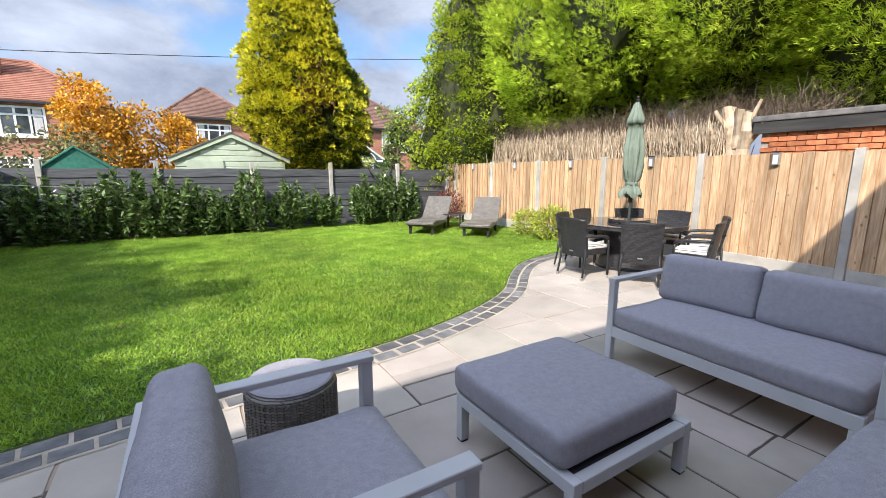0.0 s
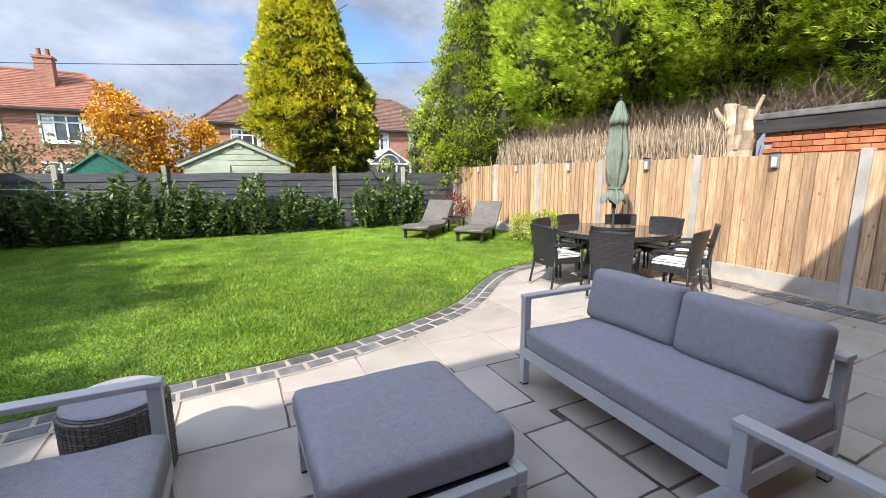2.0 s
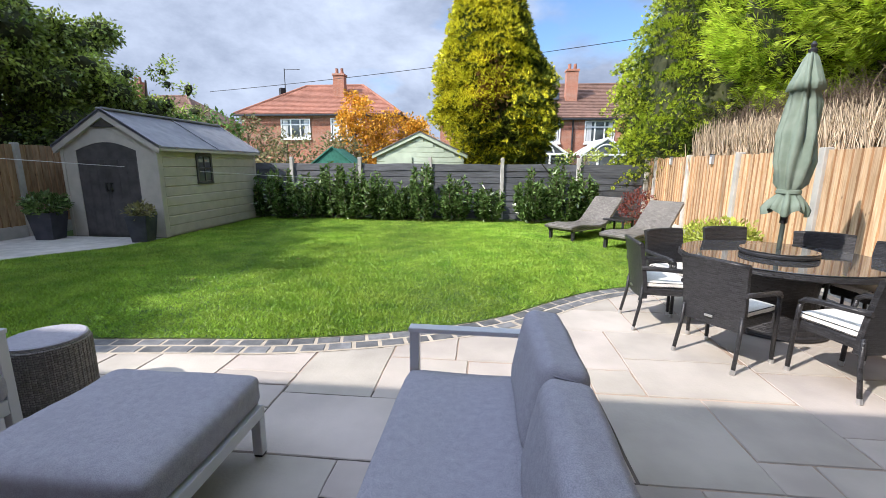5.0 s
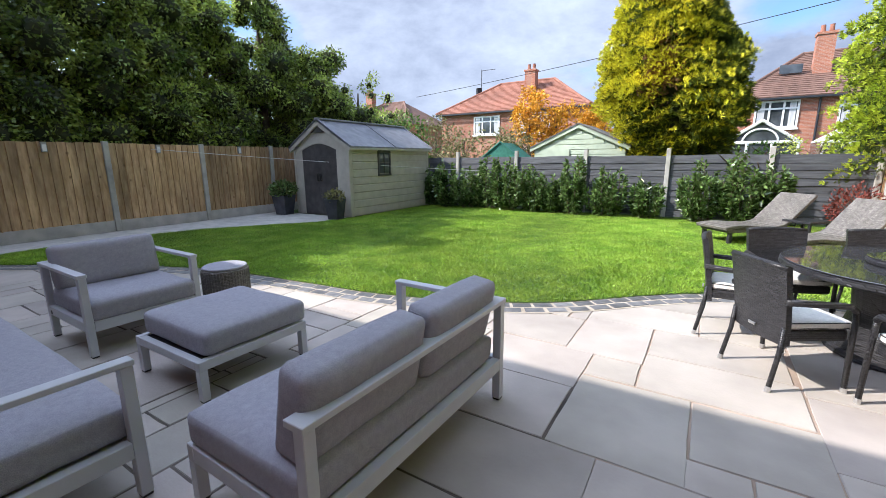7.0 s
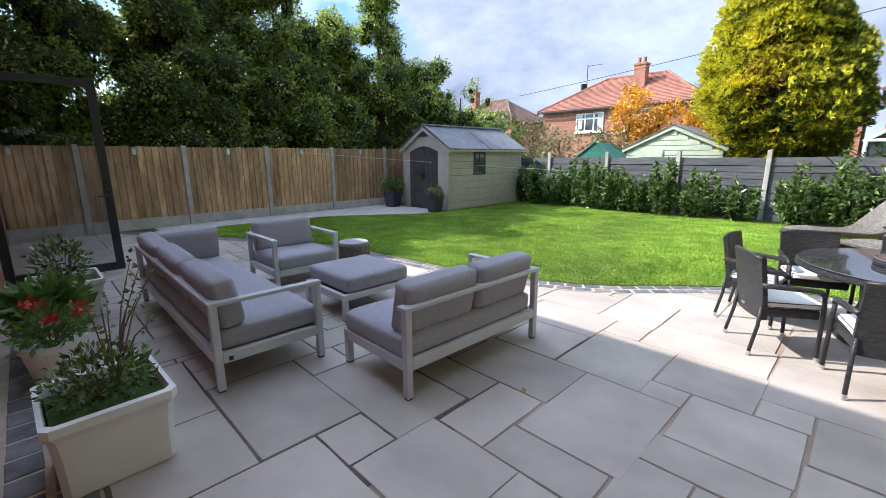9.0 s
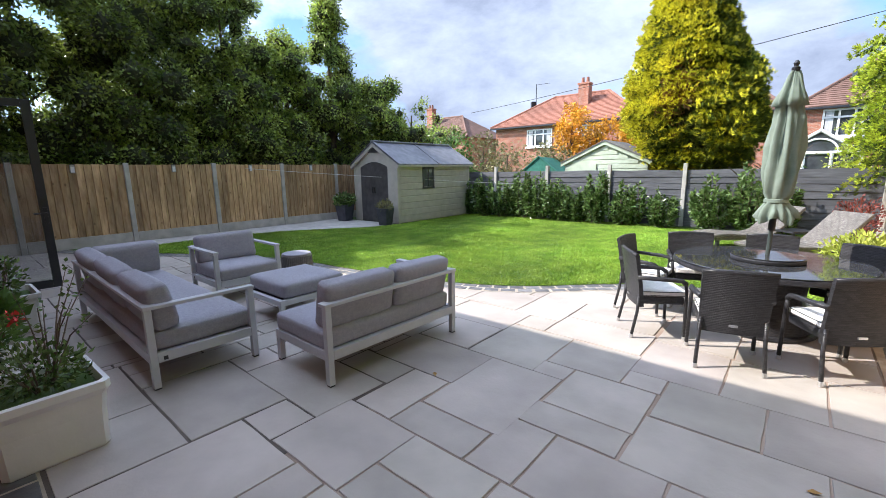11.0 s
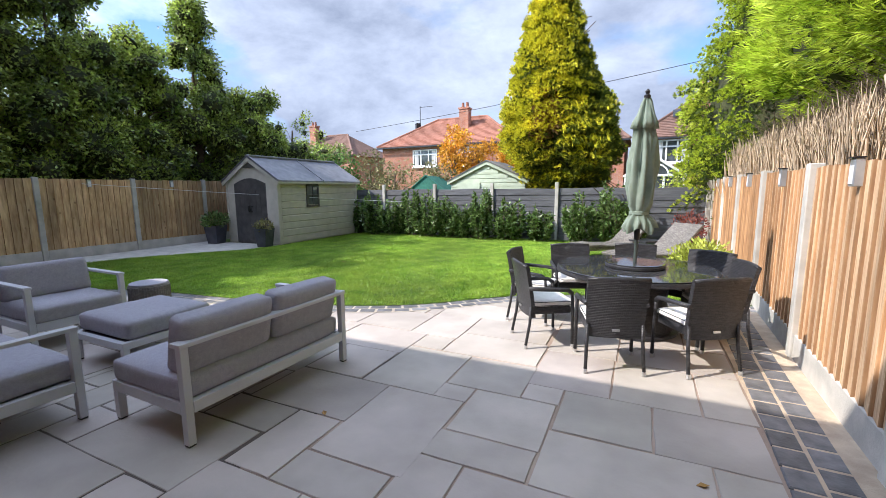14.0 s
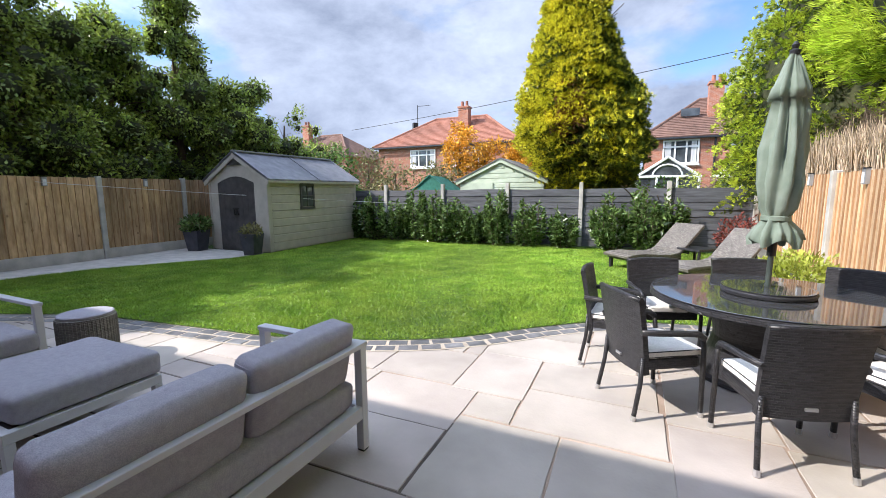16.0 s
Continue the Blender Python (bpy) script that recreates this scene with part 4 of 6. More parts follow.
# ---- loungers ----
def lounger(m):
    t = thing("sun_lounger", m, "grey-brown woven rattan sun lounger with raised back", "sun lounger", "sun loungers")
    prof = [(-0.95, 0.30), (-0.80, 0.325), (-0.55, 0.33), (-0.25, 0.30), (0.05, 0.285), (0.22, 0.31), (0.30, 0.35), (0.82, 0.82)]
    for name, ps in (("bed", prof[:7]), ("backrest", prof[6:])):
        bm = bmesh.new()
        up = [bm.verts.new((x, y, z)) for y, z in ps for x in (-0.33, 0.33)]
        dn = [bm.verts.new((x, y + 0.02, z - 0.055)) for y, z in ps for x in (-0.33, 0.33)]
        k = len(ps)
        for i in range(k - 1):
            a = 2 * i
            bm.faces.new((up[a], up[a + 1], up[a + 3], up[a + 2]))
            bm.faces.new((dn[a], dn[a + 2], dn[a + 3], dn[a + 1]))
            bm.faces.new((up[a], up[a + 2], dn[a + 2], dn[a]))
            bm.faces.new((up[a + 1], dn[a + 1], dn[a + 3], up[a + 3]))
        bm.faces.new((up[0], dn[0], dn[1], up[1]))
        bm.faces.new((up[-2], up[-1], dn[-1], dn[-2]))
        bmesh.ops.recalc_face_normals(bm, faces=bm.faces)
        bmesh.ops.bevel(bm, geom=bm.edges[:], offset=0.008, segments=1, affect="EDGES")
        part(name, bm, RATTAN_GREY, t)
    part("skirt", box(-0.31, 0.31, -0.86, 0.30, 0.20, 0.262, 0.01), RATTAN_GREY, t)
    for y in (-0.80, 0.26):
        for x in (-0.27, 0.27):
            part("leg", box(x - 0.03, x + 0.03, y - 0.03, y + 0.03, 0, 0.205, 0.006, 1), RATTAN, t)
    part("prop", tube([(-0.25, 0.62, 0.62), (-0.25, 0.55, 0.27), (0.25, 0.55, 0.27), (0.25, 0.62, 0.62)], 0.012), DARK_METAL, t)


lounger(pose(6.22, 9.95, 0, 0, 0, -47))
lounger(pose(7.05, 8.95, 0, 0, 0, -47))
st = thing("side_table", pose(6.92, 10.0, 0, 0, 0, -45), "small dark rattan side table between the loungers", "side table")
part("top", box(-0.24, 0.24, -0.24, 0.24, 0.36, 0.40, 0.008), RATTAN, st)
for x in (-0.2, 0.2):
    for y in (-0.2, 0.2):
        part("leg", box(x - 0.02, x + 0.02, y - 0.02, y + 0.02, 0, 0.36, 0.004, 1), RATTAN, st)


# ---- plants ----
def lumps(p, f=1.0):
    """A cheap smooth bumpiness, about -1 to 1."""
    return (np.sin(p[:, 0] * 2.3 * f + 1.3 * np.sin(p[:, 2] * 1.7 * f)) + np.sin(p[:, 1] * 2.9 * f + 0.7) * np.cos(p[:, 2] * 2.1 * f) + np.sin((p[:, 0] - p[:, 1]) * 5.1 * f + p[:, 2] * 4.3 * f) * 0.6) / 2.2


def crown_blob(c, r, n, lump=0.12, depth=0.15):
    d = unit(rng.normal(size=(n, 3)))
    base = d * np.array(r)
    k = 1 + lump * lumps(base + np.array(c), 1.3) - depth * rng.uniform(0, 1, n) ** 2
    return np.array(c) + base * k[:, None], unit(d / np.array(r))


def core_blob(bm, c, r, shrink=0.8):
    m = Matrix.Translation(c) @ Matrix.Diagonal((r[0] * shrink, r[1] * shrink, r[2] * shrink, 1))
    out = bmesh.ops.create_icosphere(bm, subdivisions=3, radius=1.0, matrix=m)
    for v in out["verts"]:
        v.co += Vector(noise.noise_vector(v.co * 1.5)) * 0.18


def trunk_mesh(base, top, r, limbs, reach, seed):
    rd = random.Random(seed)
    bm = bmesh.new()
    p, q = Vector(base), Vector(top)
    n = 6
    pts = [p.lerp(q, i / n) + Vector((rd.uniform(-1, 1), rd.uniform(-1, 1), 0)) * 0.05 * i / n for i in range(n + 1)]
    for i in range(n):
        add_cyl(bm, pts[i], pts[i + 1], r * (1 - 0.85 * i / n), r * (1 - 0.85 * (i + 1) / n), 8)
    for _ in range(limbs):
        t = rd.uniform(0.25, 0.95)
        s = p.lerp(q, t)
        a = rd.uniform(0, 6.28)
        e = s + Vector((math.cos(a), math.sin(a), rd.uniform(0.3, 0.9))) * reach * rd.uniform(0.5, 1) * (1.1 - 0.6 * t)
        m = s.lerp(e, 0.5) + Vector((0, 0, 0.12))
        add_cyl(bm, s, m, r * 0.32 * (1.1 - t), r * 0.2 * (1.1 - t), 5)
        add_cyl(bm, m, e, r * 0.2 * (1.1 - t), r * 0.05, 5)
    return bm


def sprays(bm_pos, bm_out, per, size, tips, flat=0.6, lift=0.35):
    """Overlapping drooping clumps with light painted in: each has pale tips on its upper, outer side and shade-dark
    foliage within.
    """
    n = len(bm_pos)
    o = np.repeat(unit(bm_out), per, 0)
    s = np.repeat(size * rng.uniform(0.7, 1.35, n), per)[:, None]
    d = unit(rng.normal(size=(n * per, 3))) * (rng.uniform(0.15, 1, n * per) ** 0.5)[:, None]
    d[:, 2] *= flat
    q = np.repeat(bm_pos, per, 0) + d * s + o * s * 0.15
    q[:, 2] -= (s[:, 0] * 0.45) * np.maximum((d * o).sum(1), 0)
    way = o * 0.8 + d * 0.9 + rng.normal(0, 0.22, q.shape) + np.array([0, 0, lift])
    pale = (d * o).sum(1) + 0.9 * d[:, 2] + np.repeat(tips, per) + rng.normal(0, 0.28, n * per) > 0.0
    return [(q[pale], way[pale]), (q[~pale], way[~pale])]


def conifer(base, R, H, zb, mats, n, label, spray, dead, lump, power, seed, foot, tuft, lean, tip_bias):
    t = thing("conifer", pose(*base), label, "tree")
    part("trunk", trunk_mesh((lean, 0, 0), (0, 0, H * 0.9), 0.2, 14, R * 0.8, seed), BARK, t)

    def width(q):
        return np.minimum(1, foot + 2.3 * q) * np.maximum(1 - q ** power, 0) ** 0.8

    u = rng.uniform(0, 1, n * 3)
    u = u[rng.uniform(0, 1, n * 3) < width(u) + 0.06][:n]
    a = -np.pi / 2 + np.clip(rng.normal(0, 1.25, len(u)), -np.pi, np.pi)
    z = zb + u * (H - zb)
    rough = np.stack([R * np.cos(a), R * np.sin(a), z], 1)
    rr = R * width(u) * (1 + lump * lumps(rough, 1.1)) * rng.uniform(0.86, 1.03, len(u)) - tuft * 0.3
    bend = lean * np.maximum(1 - 2.2 * u, -0.3)
    pos = np.stack([rr * np.cos(a) + bend, rr * np.sin(a), z], 1)
    out = np.stack([np.cos(a), np.sin(a), 0.25 * np.ones_like(a)], 1)
    # sunlit look painted in, beyond true sun-gilding: the top and the sides that look south-west
    painted_sun = 0.9 * (u - 0.45) - 0.55 * np.cos(a) + 0.35 * lumps(rough, 0.8) + tip_bias
    sets = sprays(pos, out, 58, tuft, painted_sun)
    for (p, w), m, name in zip(sets, mats, ("crown", "shaded_crown")):
        if dead is not None and name == "shaded_crown":
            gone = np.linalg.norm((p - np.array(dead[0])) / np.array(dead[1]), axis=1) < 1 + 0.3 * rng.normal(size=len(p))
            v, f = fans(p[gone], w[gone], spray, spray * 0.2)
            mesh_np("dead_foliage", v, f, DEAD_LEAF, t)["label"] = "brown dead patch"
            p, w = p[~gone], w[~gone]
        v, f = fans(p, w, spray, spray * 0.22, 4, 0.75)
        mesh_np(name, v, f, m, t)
    # solid hull added inside, its dark colour painted as the shade between sprays
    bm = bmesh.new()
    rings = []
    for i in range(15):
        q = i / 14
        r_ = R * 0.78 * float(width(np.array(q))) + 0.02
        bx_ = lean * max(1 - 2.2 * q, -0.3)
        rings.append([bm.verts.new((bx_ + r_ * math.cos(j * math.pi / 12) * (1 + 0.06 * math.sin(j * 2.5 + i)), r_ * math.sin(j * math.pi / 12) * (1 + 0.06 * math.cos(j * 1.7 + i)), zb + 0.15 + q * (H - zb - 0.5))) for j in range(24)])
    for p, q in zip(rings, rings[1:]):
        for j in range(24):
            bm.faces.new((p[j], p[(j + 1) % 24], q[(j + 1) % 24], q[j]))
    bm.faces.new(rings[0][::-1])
    part("shade_core", bm, DARK_CORE, t, "dark solid core added in place of shaded inner twigs")
    return t


conifer((4.2, 13.95, -0.09), 2.1, 8.3, 1.25, (GOLD_LEAF, GOLD_SHADE), 820, "tall golden conifer with a brown patch, behind the fence", 0.125, ((0.0, -1.75, 3.6), (0.45, 0.7, 0.8)), 0.13, 1.12, 3, 0.40, 0.25, 0.42, -0.26)
conifer((10.0, 13.3, -0.09), 2.6, 10.0, 1.0, (GREEN_LEAF, GREEN_SHADE), 680, "tall yellow-green conifer beyond the fence corner", 0.11, None, 0.16, 1.3, 4, 0.75, 0.34, 0.0, -0.42)


def cypress_mass():
    t = thing("cypress_hedge", pose(10.6, 5.0, -0.09), "tall bright green feathery cypress hedge, bare below", "hedge")
    cs = [((-0.2, 4.9, 4.9), (1.9, 1.9, 2.5)), ((-0.35, 2.6, 5.4), (2.0, 2.0, 2.4)), ((-0.3, 0.2, 5.4), (2.0, 2.0, 2.3)), ((0.1, -2.2, 5.0), (2.1, 2.1, 2.5)), ((0.2, -4.8, 4.9), (2.2, 2.3, 2.6)), ((0.4, 2.5, 7.4), (2.0, 2.6, 1.9)), ((0.4, -1.6, 7.6), (2.1, 3.0, 2.0)), ((0.7, -2.6, 3.5), (2.1, 2.3, 1.3)), ((0.6, -6.0, 3.9), (2.1, 2.6, 1.6)), ((1.0, 0.6, 3.8), (1.6, 2.2, 1.1)), ((0.9, 4.2, 3.5), (1.5, 2.2, 1.5))]
    core, made = bmesh.new(), [[], []]
    for c, r in cs:
        p, nrm = crown_blob(c, r, 360, 0.14, 0.16)
        keep_ = (p[:, 2] > c[2] - r[2] * 0.85) & (nrm[:, 0] < 0.3)
        p, nrm = p[keep_], nrm[keep_]
        m = len(p)
        per = 48
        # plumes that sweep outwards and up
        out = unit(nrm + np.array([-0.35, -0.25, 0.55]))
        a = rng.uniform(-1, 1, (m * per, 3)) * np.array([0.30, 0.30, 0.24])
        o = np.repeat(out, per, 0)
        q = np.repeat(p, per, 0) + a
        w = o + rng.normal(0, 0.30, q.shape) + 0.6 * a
        # outer and upper sprays get the lit colour, the rest the painted shade
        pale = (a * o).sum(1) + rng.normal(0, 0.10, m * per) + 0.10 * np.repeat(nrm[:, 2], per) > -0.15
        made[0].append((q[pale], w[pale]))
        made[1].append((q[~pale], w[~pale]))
        # dark ball added within each plume mass, painted as its inner shade
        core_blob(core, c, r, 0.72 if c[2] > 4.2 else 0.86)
    for sets, m, name in zip(made, (CYPRESS, CYPRESS_SHADE), ("crown", "shaded_crown")):
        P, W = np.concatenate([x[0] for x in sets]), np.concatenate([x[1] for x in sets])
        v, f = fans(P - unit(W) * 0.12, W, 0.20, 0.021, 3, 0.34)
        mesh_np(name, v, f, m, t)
    part("shade_core", core, DARK_CORE, t, "dark solid core added in place of shaded inner twigs")
    for i, y in enumerate((4.6, 2.4, 0.3, -2.0, -4.4)):
        part("trunk", trunk_mesh((0.1, y, 0), (0, y, 5.0), 0.16, 10, 1.5, 20 + i), BARK, t)


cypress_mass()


def stems(name, n, yr, xr, zr, tilt, rad, mt, label, bend=0.1):
    """Thin bare stems, three-sided and tapered, standing or leaning."""
    y, x = rng.uniform(*yr, n), rng.uniform(*xr, n)
    z0, ln = rng.uniform(zr[0] - 0.15, zr[0] + 0.15, n), (zr[1] - zr[0]) * rng.uniform(0.8, 1.15, n)
    base = np.stack([x, y, z0], 1)
    d = unit(np.stack([rng.normal(0, tilt, n), rng.normal(0, tilt, n), np.ones(n)], 1))
    mid = base + d * (ln * 0.5)[:, None] + rng.normal(0, bend * 0.3, (n, 3))
    top_ = base + d * ln[:, None] + rng.normal(0, bend, (n, 3)) * np.array([1, 1, 0.3])
    r = rad * rng.uniform(0.5, 1.6, n)[:, None]
    rings = []
    for p, k in ((base, 1.0), (mid, 0.8), (top_, 0.35)):
        for j in range(3):
            a = 2 * math.pi * j / 3
            rings.append(p + r * k * np.array([math.cos(a), math.sin(a), 0]))
    v = np.stack(rings, 1).reshape(-1, 3)
    i = np.arange(n)[:, None] * 9
    f = np.concatenate([i + np.array([[s * 3 + j, s * 3 + (j + 1) % 3, s * 3 + 3 + (j + 1) % 3, s * 3 + 3 + j]]) for s in range(2) for j in range(3)])
    return tagged(mesh_np(name, v, f, mt), label, "hedge", kind="stuff")


stems("cut_hedge_stems", 3600, (4.5, 10.3), (8.35, 9.0), (1.42, 2.16), 0.06, 0.009, CUT_WOOD, "dense bare tan stems of a hard-cut hedge behind the fence", 0.05)
stems("dead_twigs", 4200, (3.4, 10.6), (8.9, 9.9), (2.2, 2.75), 1.1, 0.0055, TWIG, "tangle of dead grey-brown twigs under the cypress", 0.22)
stems("cut_hedge_undergrowth", 700, (4.4, 10.4), (8.4, 9.2), (0.3, 1.8), 0.08, 0.022, CUT_WOOD, "lower bare hedge stems behind the fence", 0.08)
stump = thing("cut_tree", pose(8.66, 4.35, -0.09), "thick pale tree stump with sawn-off limbs", "tree stump")
bm = bmesh.new()
for p, q, r0, r1 in (((0, 0, 0), (0.02, 0.03, 1.75), 0.17, 0.15), ((0.0, -0.05, 1.6), (-0.05, -0.16, 2.45), 0.10, 0.085), ((0.02, 0.06, 1.7), (0.05, 0.2, 2.55), 0.11, 0.095), ((0, 0.1, 1.65), (-0.05, 0.45, 2.25), 0.06, 0.045), ((-0.02, -0.1, 1.9), (-0.1, -0.4, 2.3), 0.05, 0.04), ((0.0, 0.02, 1.9), (-0.02, 0.02, 2.5), 0.08, 0.07), ((-0.04, 0.18, 2.2), (-0.12, 0.34, 2.5), 0.035, 0.03), ((-0.06, -0.15, 2.2), (-0.16, -0.3, 2.6), 0.03, 0.02)):
    for w0, w1 in ((0.0, 0.33), (0.33, 0.66), (0.66, 1.0)):
        add_cyl(bm, Vector(p).lerp(Vector(q), w0), Vector(p).lerp(Vector(q), w1), r0 + (r1 - r0) * w0, r0 + (r1 - r0) * w1, 10)
for v in bm.verts:
    v.co += Vector(noise.noise_vector(v.co * 6)) * 0.035
part("trunk", bm, CUT_WOOD, stump)
for x, y, z in ((-0.05, -0.16, 2.452), (0.05, 0.2, 2.552)):
    part("sawn_end", lathe([(0.072, z), (0.07, z + 0.004), (0.002, z + 0.005)], 12), MORTAR, stump, "pale sawn face").location = (x, y, 0)


def broad_tree(base, H, clumps, seed, mt=TREE_LEAF, per=1750, leaf=0.115, label="tall dark green broad-leaved tree behind the fence", name="broadleaf_tree"):
    """Clumps are (dx, dy, z, r): balls of twigs whose leaves point all ways."""
    t = thing(name, pose(*base), label, "tree")
    part("trunk", trunk_mesh((0, 0, 0), (0, 0, H * 0.86), 0.16, 16, 1.6, seed), BARK, t)
    P, W = [], []
    for dx, dy, z, r in clumps:
        n = int(per * r * r)
        d = unit(rng.normal(size=(n, 3)))
        k = rng.uniform(0.25, 1.0, n) ** 0.5
        p = d * (r * k * (1 + 0.25 * lumps(d * 3 + dx, 1.0)))[:, None] * np.array([1, 1, 0.85])
        P.append(p + np.array([dx, dy, z]))
        W.append(d + rng.normal(0, 0.6, (n, 3)) - np.array([0, 0, 0.25]))
    v, f = leaves(np.concatenate(P), np.concatenate(W), leaf, leaf * 0.55)
    mesh_np("crown", v, f, mt, t)
    # dark balls added in the clumps: they block sun and sky, coloured as shade
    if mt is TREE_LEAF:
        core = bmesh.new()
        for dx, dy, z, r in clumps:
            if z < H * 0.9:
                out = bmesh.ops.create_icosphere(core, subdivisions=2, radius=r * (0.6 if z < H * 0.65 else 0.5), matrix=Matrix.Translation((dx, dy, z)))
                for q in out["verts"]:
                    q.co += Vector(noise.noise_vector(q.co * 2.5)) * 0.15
        tagged(part("shade_core", core, DARK_CORE, t, "dark solid balls added in place of shaded inner leaves"), kind="stuff")
    return t


def random_clumps(seed, R, z0, z1, n, taper=0.7, r=(0.45, 0.85)):
    rd = random.Random(seed)
    out = []
    for i in range(n):
        u = rd.random()
        a, k = rd.uniform(0, 6.283), math.sqrt(rd.random()) * R * (1 - taper * u ** 1.5)
        out.append((k * math.cos(a), k * math.sin(a), z0 + u * (z1 - z0), rd.uniform(*r) * (1 - 0.35 * u)))
    return out


for i, (x, y, H, R, n, taper) in enumerate(((-8.3, -4.2, 8.6, 2.4, 70, 0.5), (-8.3, -1.0, 9.3, 2.2, 96, 0.45), (-8.2, 1.4, 9.7, 2.2, 104, 0.4), (-8.1, 3.8, 9.2, 2.0, 92, 0.45), (-7.8, 6.2, 7.9, 1.8, 80, 0.45), (-7.6, 8.2, 6.9, 1.6, 56, 0.7), (-7.4, 10.0, 8.6, 1.4, 64, 0.95), (-6.8, 11.8, 5.6, 1.7, 60, 0.5), (-10.6, 4.2, 8.8, 2.3, 60, 0.4), (-10.5, 7.2, 7.4, 2.2, 50, 0.4))):
    broad_tree((x, y, -0.09), H, random_clumps(40 + i, R, 1.7, H - 0.5, n, taper, (0.4, 0.8)), 50 + i, per=1000 if x < -10 else 1750)
broad_tree((-5.9, 12.9, -0.09), 4.6, random_clumps(71, 1.5, 2.0, 4.6, 40, 0.3, (0.22, 0.42)), 71, TREE_LEAF, 1300, 0.09, "thin open broad-leaved tree with outreaching boughs")
broad_tree((-5.6, 14.2, -0.09), 3.3, random_clumps(80, 1.5, 0.6, 3.1, 26, 0.2), 80, LIGHT_LEAF, 420, 0.17, "bright green laurel hedge behind the shed", "laurel_hedge")
broad_tree((-8.6, 15.2, -0.09), 3.7, random_clumps(81, 1.5, 0.6, 3.5, 24, 0.2), 81, LIGHT_LEAF, 420, 0.17, "bright green laurel hedge behind the shed", "laurel_hedge")
for i, (x, y, h) in enumerate(((-3.4, 16.5, 2.7), (-5.8, 18.0, 3.4), (-1.6, 17.4, 2.5), (-8.8, 19.0, 3.9))):
    broad_tree((x, y, -0.09), h, random_clumps(90 + i, 1.3, 0.5, h, 20, 0.5, (0.35, 0.7)), 90 + i, OLIVE_LEAF, 420, 0.13, "straggly olive and brown shrub beyond the back fence", "garden_shrub")
for i, (x, y, h) in enumerate(((-1.5, 19.0, 4.5), (-0.4, 19.3, 4.0), (1.0, 19.6, 3.5))):
    broad_tree((x, y, -0.09), h, random_clumps(100 + i, 1.0, 0.8, h, 34, 0.5, (0.35, 0.6)), 100 + i, ORANGE_LEAF, 900, 0.13, "bright orange berried shrub beyond the back fence", "berry_shrub")
broad_tree((8.9, 22.0, -0.09), 2.4, random_clumps(110, 1.4, 0.5, 2.2, 16, 0.3, (0.4, 0.6)), 110, YELLOW_LEAF, 420, 0.13, "low yellow-green hedge beyond the back fence", "garden_shrub")
broad_tree((6.5, 13.3, -0.09), 1.9, random_clumps(111, 0.6, 0.8, 1.8, 8, 0.3, (0.3, 0.45)), 111, LIGHT_LEAF, 420, 0.12, "green shrub showing over the grey fence", "garden_shrub")
for i, (x, y, h) in enumerate(((13.5, 27.0, 5.5), (-14.0, 24.0, 5.0), (-20.0, 27.0, 5.5))):
    broad_tree((x, y, -0.09), h, random_clumps(120 + i, 2.0, 0.8, h, 30, 0.4, (0.6, 1.0)), 120 + i, TREE_LEAF, 300, 0.2, "dark green tree far beyond the fence")


def laurel(x, y, h, R, seed):
    rd = random.Random(seed)
    t = thing("laurel_shrub", pose(x, y, 0, 0, 0, rd.uniform(0, 360)), "glossy dark green laurel shrub at the grey fence", "shrub", "laurel hedge")
    P, W, bm = [], [], bmesh.new()
    for i in range(int(22 * R / 0.5)):
        a, k = rd.uniform(0, 6.283), R * rd.uniform(0.2, 1.0)
        hh = h * rd.uniform(0.55, 1.05) * (1 - 0.25 * (k / R) ** 2)
        e = Vector((k * math.cos(a), k * math.sin(a) * 0.62, hh))
        s = Vector((0.15 * math.cos(a), 0.12 * math.sin(a), 0))
        m = s.lerp(e, 0.5) + Vector((0.3 * k * math.cos(a), 0.2 * k * math.sin(a), -0.05))
        add_cyl(bm, s, m, 0.009, 0.007, 5)
        add_cyl(bm, m, e, 0.007, 0.004, 5)
        n = 72
        u = rng.uniform(0.1, 1.0, n)
        p = np.where(u[:, None] < 0.5, np.array(s) + (np.array(m) - np.array(s)) * (u[:, None] * 2), np.array(m) + (np.array(e) - np.array(m)) * (u[:, None] * 2 - 1))
        P.append(p)
        w = rng.normal(0, 0.75, (n, 3)) + unit(np.array([[math.cos(a), math.sin(a), 0.75]]))
        W.append(w)
    v, f = leaves(np.concatenate(P), np.concatenate(W), 0.15, 0.058, 0.2)
    mesh_np("foliage", v, f, LAUREL, t)
    tagged(part("stem", bm, BARK, t), kind="stuff")


for i, (x, h, R) in enumerate(((-2.95, 1.05, 0.55), (-2.2, 1.2, 0.5), (-1.45, 1.5, 0.6), (-0.75, 1.35, 0.55), (-0.05, 1.45, 0.55), (0.6, 1.3, 0.5), (1.25, 1.45, 0.55), (1.85, 1.3, 0.5), (2.45, 1.4, 0.5), (3.3, 1.3, 0.45), (4.15, 1.15, 0.42), (5.35, 1.4, 0.5), (6.1, 1.5, 0.55), (6.65, 1.35, 0.45))):
    laurel(x, 12.02 + 0.07 * math.sin(i * 2.1), h * (1.0 + 0.14 * math.sin(i * 1.7)), R * (1.1 + 0.18 * math.sin(i * 2.9)), 200 + i)


